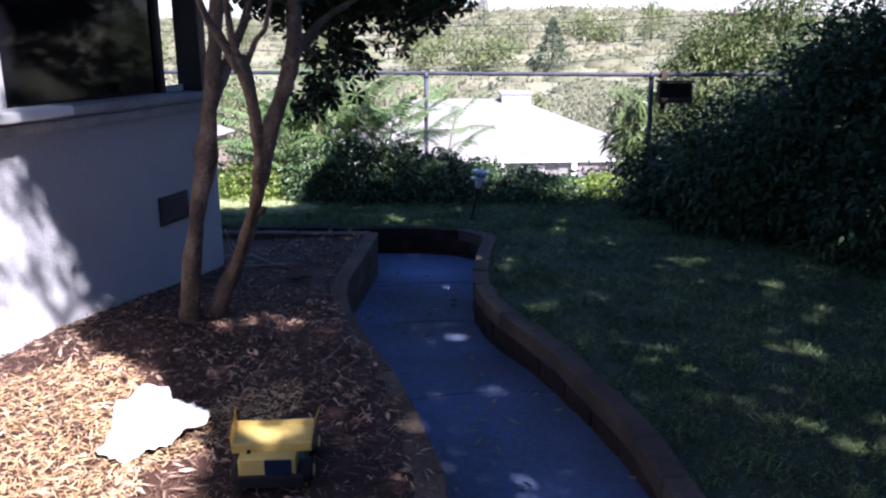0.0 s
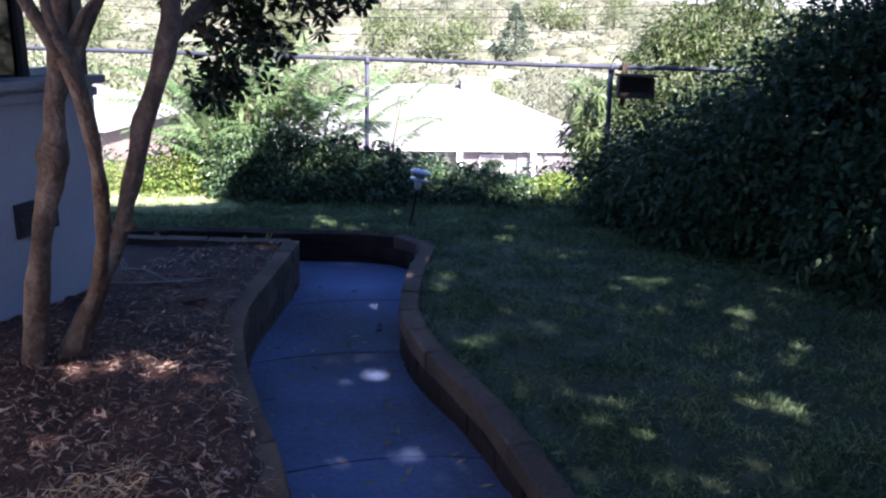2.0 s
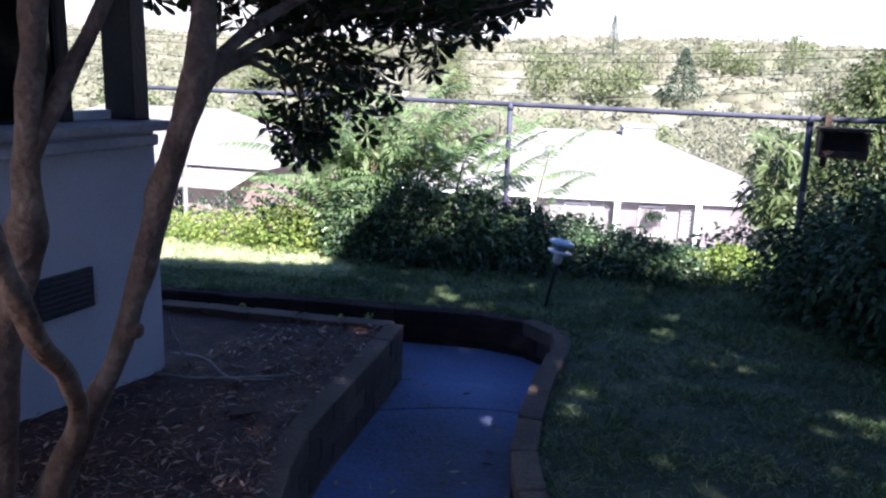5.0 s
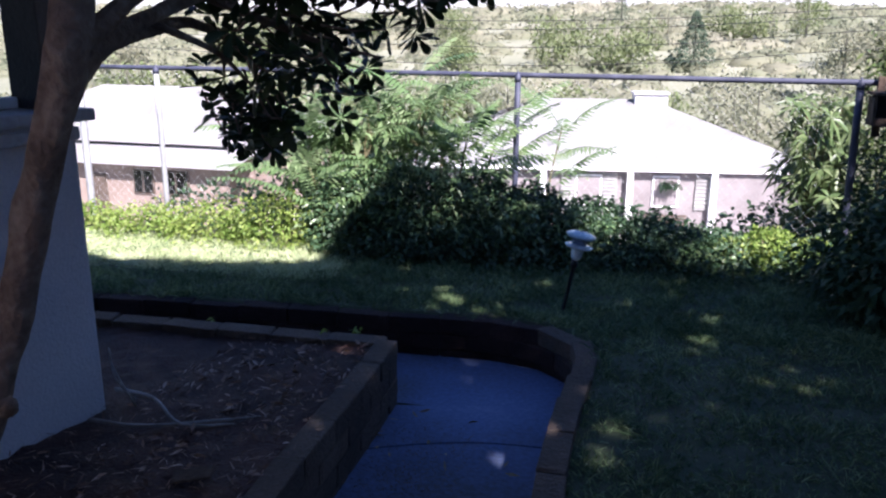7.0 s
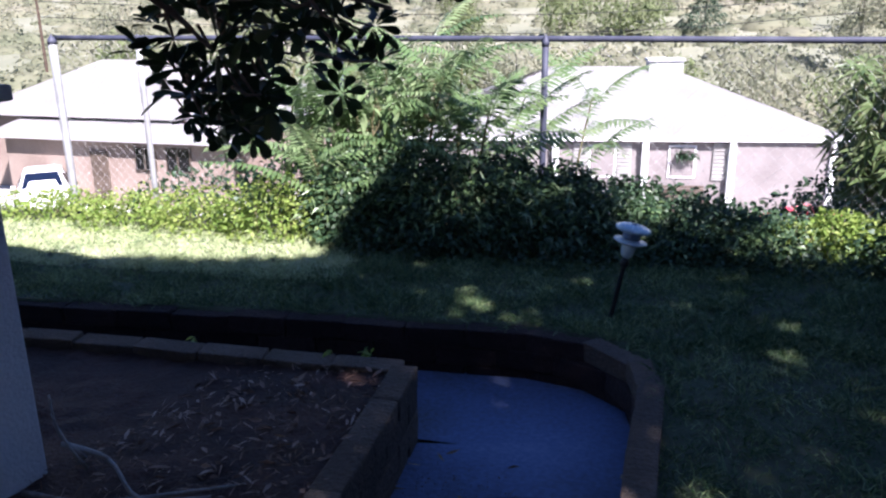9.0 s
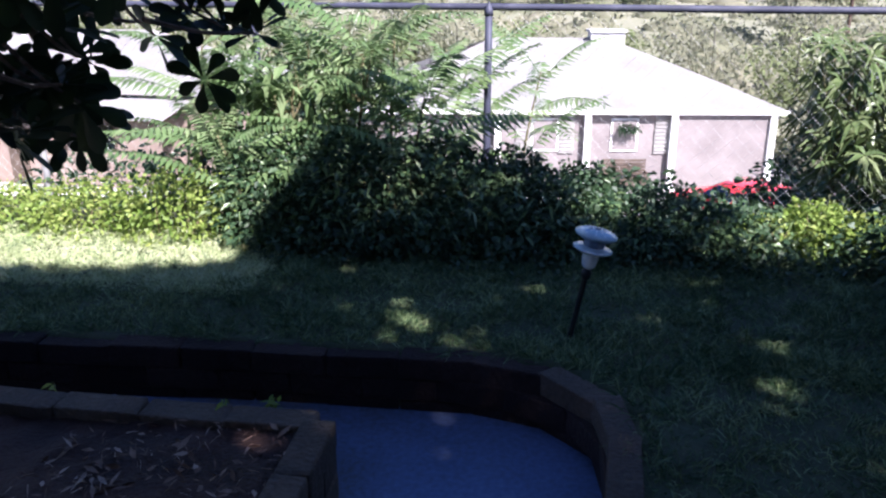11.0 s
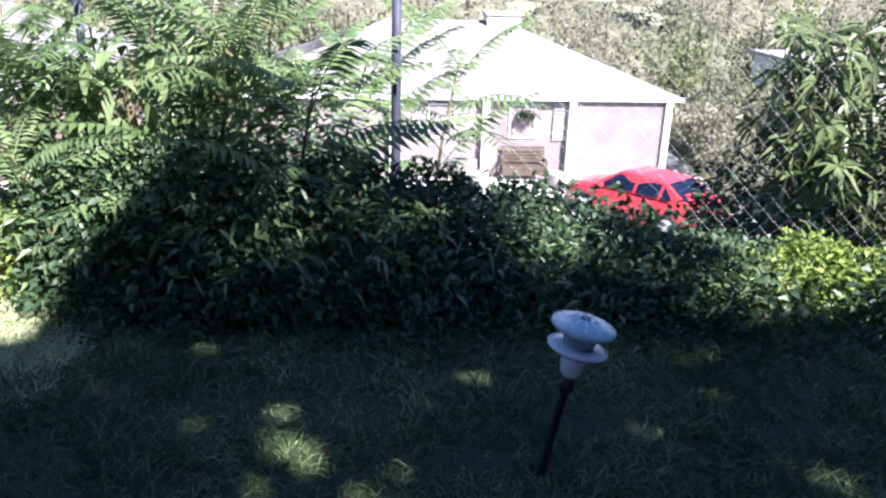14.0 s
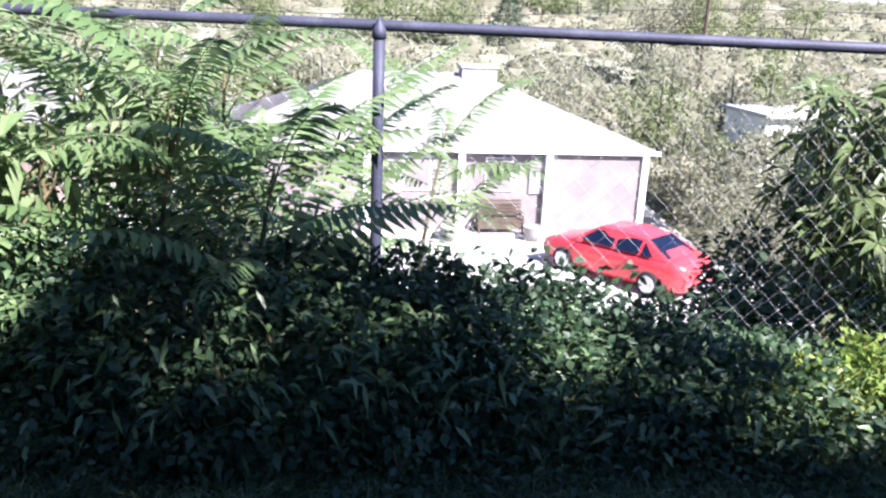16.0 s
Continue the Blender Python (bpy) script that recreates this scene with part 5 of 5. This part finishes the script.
def left_house():
    h = thing("house", "low beige house with a white roof and two small windows", "house", (-18.5, 30.2, G), -4)
    part("wall", box((13.0, 7.0, 2.9), (0, 3.5, 1.45), 0.02), M_BEIGE, h)
    roof = part("roof", hip_roof(13.0, 7.0, 1.9, (3.5, 3.5), 0.4), M_ROOF, h, "sunlit white roof")
    roof.location.z = 2.95
    bm = bmesh.new()
    bm.faces.new([bm.verts.new(q) for q in ((-4.2, -2.3, 2.42), (6.4, -2.3, 2.42), (6.4, -0.02, 2.86), (-4.2, -0.02, 2.86))])
    bmesh.ops.solidify(bm, geom=bm.faces[:], thickness=0.1)
    part("porch_roof", bm, M_ROOF, h)
    part("wall", box((9.4, 0.2, 2.36), (1.2, -1.7, 1.18), 0.02), M_BEIGE, h)
    for x, w in ((2.55, 0.85), (3.9, 1.0)):
        win = part("window", box((w, 0.08, 0.9), (x, -1.83, 1.78), 0.01), M_BENCH, h)
        part("pane", box((w - 0.12, 0.03, 0.78), (x, -1.875, 1.78)), M_PANE, win)
        part("glazing_bar", box((0.04, 0.02, 0.78), (x, -1.9, 1.78)), M_BENCH, win)
    part("door", box((0.7, 0.08, 2.0), (0.6, -1.83, 1.0), 0.01), M_BENCH, h)


left_house()


def shed():
    h = thing("outbuilding", "white outbuilding with narrow windows among the trees", "outbuilding", (17.6, 41.0, -5.1), 5)
    part("wall", box((4.6, 4.0, 2.5), (0, 2, 1.25), 0.03), M_WHITE, h)
    part("roof", box((5.0, 4.6, 0.18), (0, 2, 2.58), 0.04), M_ROOF, h)
    for x in (-1.7, -0.7, 0.3):
        win = part("window", box((0.4, 0.06, 1.1), (x, -0.02, 1.4), 0.01), M_SHUT, h)
        part("pane", box((0.3, 0.02, 0.95), (x, -0.06, 1.4)), M_GLASS, win)


shed()


# ---- red saloon car on the drive ----
def build_car(f, r, paint, label):
    car = thing("car", label, "car", (0, 0, G), 0)
    d = (f - r).normalized()
    mid = (f + r) / 2
    car.matrix_world = pose(mid.x, mid.y, G, 0, 0, math.degrees(math.atan2(d.y, d.x)))
    st = ((-2.25, 0.42, 0.62, 0.62), (-2.2, 0.28, 0.92, 0.76), (-1.85, 0.24, 1.0, 0.84), (-1.3, 0.22, 0.99, 0.87), (0.0, 0.2, 0.95, 0.88), (1.0, 0.2, 0.93, 0.87), (1.7, 0.22, 0.84, 0.83), (2.1, 0.26, 0.74, 0.74), (2.25, 0.36, 0.6, 0.58))
    bm = bmesh.new()
    rings = []
    for x, zb, zt, w in st:
        prof = [(-w * 0.9, zb), (-w, zb + 0.14), (-w * 1.0, zt - 0.22), (-w * 0.95, zt - 0.06), (-w * 0.84, zt), (0, zt + 0.03), (w * 0.84, zt), (w * 0.95, zt - 0.06), (w, zt - 0.22), (w, zb + 0.14), (w * 0.9, zb)]
        rings.append([bm.verts.new((x, y, z)) for y, z in prof])
    for a, b in zip(rings, rings[1:]):
        for k in range(len(a) - 1):
            bm.faces.new((a[k], b[k], b[k + 1], a[k + 1]))
        bm.faces.new((a[-1], b[-1], b[0], a[0]))
    bm.faces.new(rings[0])
    bm.faces.new(rings[-1][::-1])
    bmesh.ops.recalc_face_normals(bm, faces=bm.faces)
    part("body", bm, paint, car, smooth=True)
    cab = bmesh.new()
    cs = ((-1.75, 0.97, 0.78, 0.97, 0.76), (-1.0, 0.97, 0.82, 1.36, 0.60), (-0.2, 0.96, 0.83, 1.42, 0.60), (0.35, 0.95, 0.83, 1.39, 0.59), (1.15, 0.92, 0.8, 0.93, 0.74))
    rows = []
    for x, zl, wl, zh, wh in cs:
        rows.append([cab.verts.new(q) for q in ((x, -wl, zl), (x, -wh, zh), (x, -wh * 0.6, zh + 0.03), (x, wh * 0.6, zh + 0.03), (x, wh, zh), (x, wl, zl))])
    for a, b in zip(rows, rows[1:]):
        for k in range(5):
            cab.faces.new((a[k], b[k], b[k + 1], a[k + 1]))
    bmesh.ops.recalc_face_normals(cab, faces=cab.faces)
    part("cabin", cab, paint, car, smooth=False)

    def pane(name, pts, mat=M_GLASS):
        b = bmesh.new()
        b.faces.new([b.verts.new(p) for p in pts])
        bmesh.ops.solidify(b, geom=b.faces[:], thickness=0.01)
        part(name, b, mat, car)
    for s in (-1, 1):
        lo, hi = s * 0.842, s * 0.628
        for x0, x1, xt0, xt1 in ((-0.95, -0.26, -0.93, -0.24), (-0.18, 0.88, -0.16, 0.42)):
            pane("side_window", [(x0, lo, 1.0), (x1, lo, 0.99), (xt1, hi, 1.33), (xt0, hi, 1.33)])
        pane("side_window", [(-1.38, s * 0.835, 1.0), (-1.03, lo, 1.0), (-1.01, hi, 1.31)])
    pane("rear_window", [(-1.70, -0.66, 1.02), (-1.70, 0.66, 1.02), (-1.06, 0.52, 1.37), (-1.06, -0.52, 1.37)])
    pane("windscreen", [(1.10, -0.66, 0.98), (1.10, 0.66, 0.98), (0.42, 0.52, 1.39), (0.42, -0.52, 1.39)])
    for s in (-1, 1):
        part("tail_light", box((0.05, 0.34, 0.16), (-2.21, s * 0.5, 0.76), 0.01), M_FLOWER, car)
        part("headlight", box((0.06, 0.34, 0.13), (2.16, s * 0.48, 0.62), 0.01), M_LAMPW, car)
        part("mirror", box((0.1, 0.14, 0.1), (0.78, s * 0.93, 1.0), 0.02), paint, car)
        part("door_handle", box((0.16, 0.03, 0.03), (-0.75, s * 0.885, 0.83), 0.008), paint, car)
        part("sill_trim", box((2.2, 0.03, 0.05), (-0.05, s * 0.888, 0.5), 0.008), paint, car)
        for x in (-1.32, 1.34):
            b = lathe([(0.16, -0.1), (0.29, -0.1), (0.32, -0.06), (0.32, 0.06), (0.29, 0.1), (0.16, 0.1)], 28)
            bmesh.ops.transform(b, matrix=pose(x, s * 0.82, 0.32, 90, 0, 0), verts=b.verts)
            wheel = part("wheel", b, M_TYRE, car, smooth=True)
            b = lathe([(0.03, -0.01), (0.2, -0.02), (0.225, 0.0), (0.2, 0.02), (0.03, 0.025)], 24)
            bmesh.ops.transform(b, matrix=pose(x, s * 0.918, 0.32, 90, 0, 0), verts=b.verts)
            part("rim", b, M_RIM, wheel)
    part("rear_bumper", box((0.14, 1.5, 0.2), (-2.22, 0, 0.46), 0.04), paint, car)
    part("grille", box((0.03, 0.7, 0.16), (2.22, 0, 0.52), 0.01), M_DARKTRIM, car)
    part("number_plate", box((0.02, 0.34, 0.14), (-2.3, 0, 0.62), 0.004), M_WHITE, car)


build_car(Vector((4.42, 26.95)), Vector((6.2, 25.0)), M_CAR, "red four-door saloon car parked on the pale drive")
build_car(Vector((-19.0, 26.4)), Vector((-20.6, 28.6)), M_WHITE, "white car parked before the low beige house")


# ---- valley trees, hillside scrub and wires ----
def far_tree(x, y, h, w, mat, seed, label, conifer=False, z=None):
    rs = np.random.RandomState(seed)
    z0 = float(land_z(x, y)) if z is None else z
    t = thing("tree", label, "tree", (x, y, z0), group="valley trees")
    part("trunk", tube([(0, 0, -0.3), (0.05, 0, h * 0.4), (0, 0.05, h * 0.8)], [0.028 * h, 0.02 * h, 0.006 * h], 7, h * 0.1, 0.3), M_FARBARK, t)
    n = 2600 if conifer else 1300
    if conifer:
        s = rs.uniform(0.12, 1, n)
        tier = 0.6 + 0.4 * np.abs(np.sin(s * 22))
        a = rs.uniform(0, 6.283, n)
        rr = (1 - s) * w * tier * np.sqrt(rs.uniform(0.2, 1, n))
        P = np.stack([rr * np.cos(a), rr * np.sin(a), s * h], 1)
        D = np.stack([np.cos(a), np.sin(a), -0.2 + 0 * a], 1)
    else:
        c = np.concatenate([np.array((rs.uniform(-0.5, 0.5) * w, rs.uniform(-0.5, 0.5) * w, h * rs.uniform(0.2, 0.8))) + unit(rs, n // 11) * rs.uniform(0.22, 0.4) * w * rs.uniform(0.6, 1.05, (n // 11, 1)) for _ in range(11)])
        P, D = c, unit(rs, len(c))
    n = len(P)
    leaves("crown", P, D, unit(rs, n, 1.7), rs.uniform(0.10, 0.2, n) * w * 0.5, rs.uniform(0.05, 0.11, n) * w * 0.5, "flake", mat, t)


rst = np.random.RandomState(77)
for i in range(16):
    far_tree(-9 + i * 2.2 + rst.uniform(-0.7, 0.7), 43.5 + rst.uniform(-1.5, 4), rst.uniform(4.2, 6.2), rst.uniform(2.6, 3.6), (M_SCRUB, M_FARTREE)[i % 3 == 0], 100 + i, "grey-green tree behind the valley houses, paled for haze")
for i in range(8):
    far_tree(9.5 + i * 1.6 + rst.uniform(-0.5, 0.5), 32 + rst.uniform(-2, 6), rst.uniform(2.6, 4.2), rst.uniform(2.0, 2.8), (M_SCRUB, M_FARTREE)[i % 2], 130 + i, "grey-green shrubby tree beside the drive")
for i in range(7):
    far_tree(-26 + i * 2.6, 41 + rst.uniform(-1, 3), rst.uniform(4.5, 6.5), rst.uniform(2.5, 3.5), M_FARTREE, 150 + i, "green tree behind the low house")
for i in range(5):
    far_tree(-7.5 + i * 0.9, 24.0 + rst.uniform(-1, 1), rst.uniform(2.4, 3.4), 1.7, M_FARTREE, 170 + i, "bushy tree below the bank", z=-5.2)
for x, y, h, w in ((9.0, 29.5, 2.6, 2.2), (10.6, 27.6, 2.8, 2.4), (11.8, 30.4, 3.2, 2.6), (10.0, 33.5, 3.0, 2.4), (8.9, 26.6, 1.7, 1.6), (12.6, 34.5, 3.4, 2.6)):
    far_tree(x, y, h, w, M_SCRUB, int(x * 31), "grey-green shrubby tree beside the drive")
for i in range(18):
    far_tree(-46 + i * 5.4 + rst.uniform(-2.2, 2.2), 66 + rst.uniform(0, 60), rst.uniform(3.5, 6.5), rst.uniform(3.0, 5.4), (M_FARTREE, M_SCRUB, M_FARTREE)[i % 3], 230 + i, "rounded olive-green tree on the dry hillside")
far_tree(8.6, 88.0, 6.0, 3.3, M_CONIFER, 190, "dark tiered conifer on the hillside", True)
far_tree(2.0, 150.0, 8.0, 2.2, M_CONIFER, 191, "slim dark conifer on the skyline", True)
far_tree(26.0, 120.0, 8.0, 4.0, M_FARTREE, 192, "tall green tree on the hillside")
for i in range(9):
    far_tree(-40 + i * 11.0 + rst.uniform(-4, 4), 70 + rst.uniform(-12, 50), rst.uniform(4.5, 7), rst.uniform(3.2, 4.8), (M_FARTREE, M_SCRUB)[i % 2], 200 + i, "broad tree on the dry hillside")


def build_scrub():
    rs = np.random.RandomState(88)
    m, n = 2300, 55
    y = 43 + 210 * rs.uniform(0, 1, m) ** 2.1
    x = rs.uniform(-0.75, 0.75, m) * (y + 15)
    s = rs.uniform(0.8, 2.6, m) * (0.7 + y / 150)
    P, V, F = [], [], []
    for a, b, k in zip(x, y, s):
        u = unit(rs, n)
        u[:, 2] = np.abs(u[:, 2])
        c = np.array((a, b, float(land_z(a, b)) - 0.2))
        P.append(c + u * np.array((k, k, k * 0.55)) * rs.uniform(0.66, 1.05, (n, 1)))
        o = len(V)
        for ring in range(4):
            ph = ring * math.pi / 6.4
            for q in range(8):
                th = q * math.pi / 4 + ring * 0.4
                r = k * rs.uniform(0.62, 0.88)
                V.append(c + np.array((math.cos(th) * math.cos(ph) * r, math.sin(th) * math.cos(ph) * r, math.sin(ph) * r * 0.5)))
        for ring in range(3):
            for q in range(8):
                F.append((o + ring * 8 + q, o + ring * 8 + (q + 1) % 8, o + ring * 8 + 8 + (q + 1) % 8, o + ring * 8 + 8 + q))
        F.append(tuple(o + 24 + q for q in range(8)))
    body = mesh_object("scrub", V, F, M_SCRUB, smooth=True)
    tagged(body, "dry grey-green scrub covering the far hillside, paled for haze", "scrub", kind="stuff")
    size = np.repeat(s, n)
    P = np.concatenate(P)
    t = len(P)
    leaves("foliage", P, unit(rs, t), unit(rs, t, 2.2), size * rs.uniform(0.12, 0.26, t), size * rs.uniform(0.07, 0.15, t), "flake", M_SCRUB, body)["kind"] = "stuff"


build_scrub()


def build_wires():
    for k, (x, y) in enumerate(((-46, 62), (19.5, 62), (40, 60))):
        pole = thing("utility_pole", "brown wooden utility pole on the hillside", "utility pole", (x, y, float(land_z(x, y)) - 0.3), group="utility poles")
        part("mast", tube([(0, 0, 0), (0, 0, 4), (0, 0, 8.2)], [0.14, 0.12, 0.09], 8, 1.5), M_OLDWOOD, pole)
        part("crossarm", box((1.8, 0.1, 0.12), (0, 0, 7.6), 0.01), M_OLDWOOD, pole)
    for dz, sag in ((0.0, 1.0), (-0.5, 1.1), (-1.4, 1.5), (-2.6, 1.6)):
        z = float(land_z(0, 62)) + 7.4 + dz
        ob = part("wire", tube([(-46, 62, z), (-14, 62, z - sag * 0.85), (3, 62, z - sag * 0.75), (19.5, 62, z), (40, 60, z + 0.2)], [0.025] * 5, 5, 2.0), M_LAMPK)
        tagged(ob, "thin black overhead wire across the valley", "overhead wire", group="overhead wires")


build_wires()


# ---- pale haze at the horizon ----
def build_backdrop():
    m = bpy.data.materials.new("horizon_haze")
    m.use_nodes = True
    n = m.node_tree.nodes
    e = n.new("ShaderNodeEmission")
    e.inputs["Color"].default_value, e.inputs["Strength"].default_value = (1.0, 0.99, 0.96, 1), 0.4
    m.node_tree.links.new(e.outputs[0], n["Material Output"].inputs["Surface"])
    V, F = [], []
    for i in range(25):
        t = radians(-62 + 124 * i / 24)
        V += [(2200 * math.sin(t), 2200 * math.cos(t), -40), (2200 * math.sin(t), 2200 * math.cos(t), 420)]
    for i in range(24):
        F.append((2 * i, 2 * i + 2, 2 * i + 3, 2 * i + 1))
    tagged(mesh_object("backdrop", V, F, m), "white hazy sky low over the far hills", "sky", kind="structure")


build_backdrop()
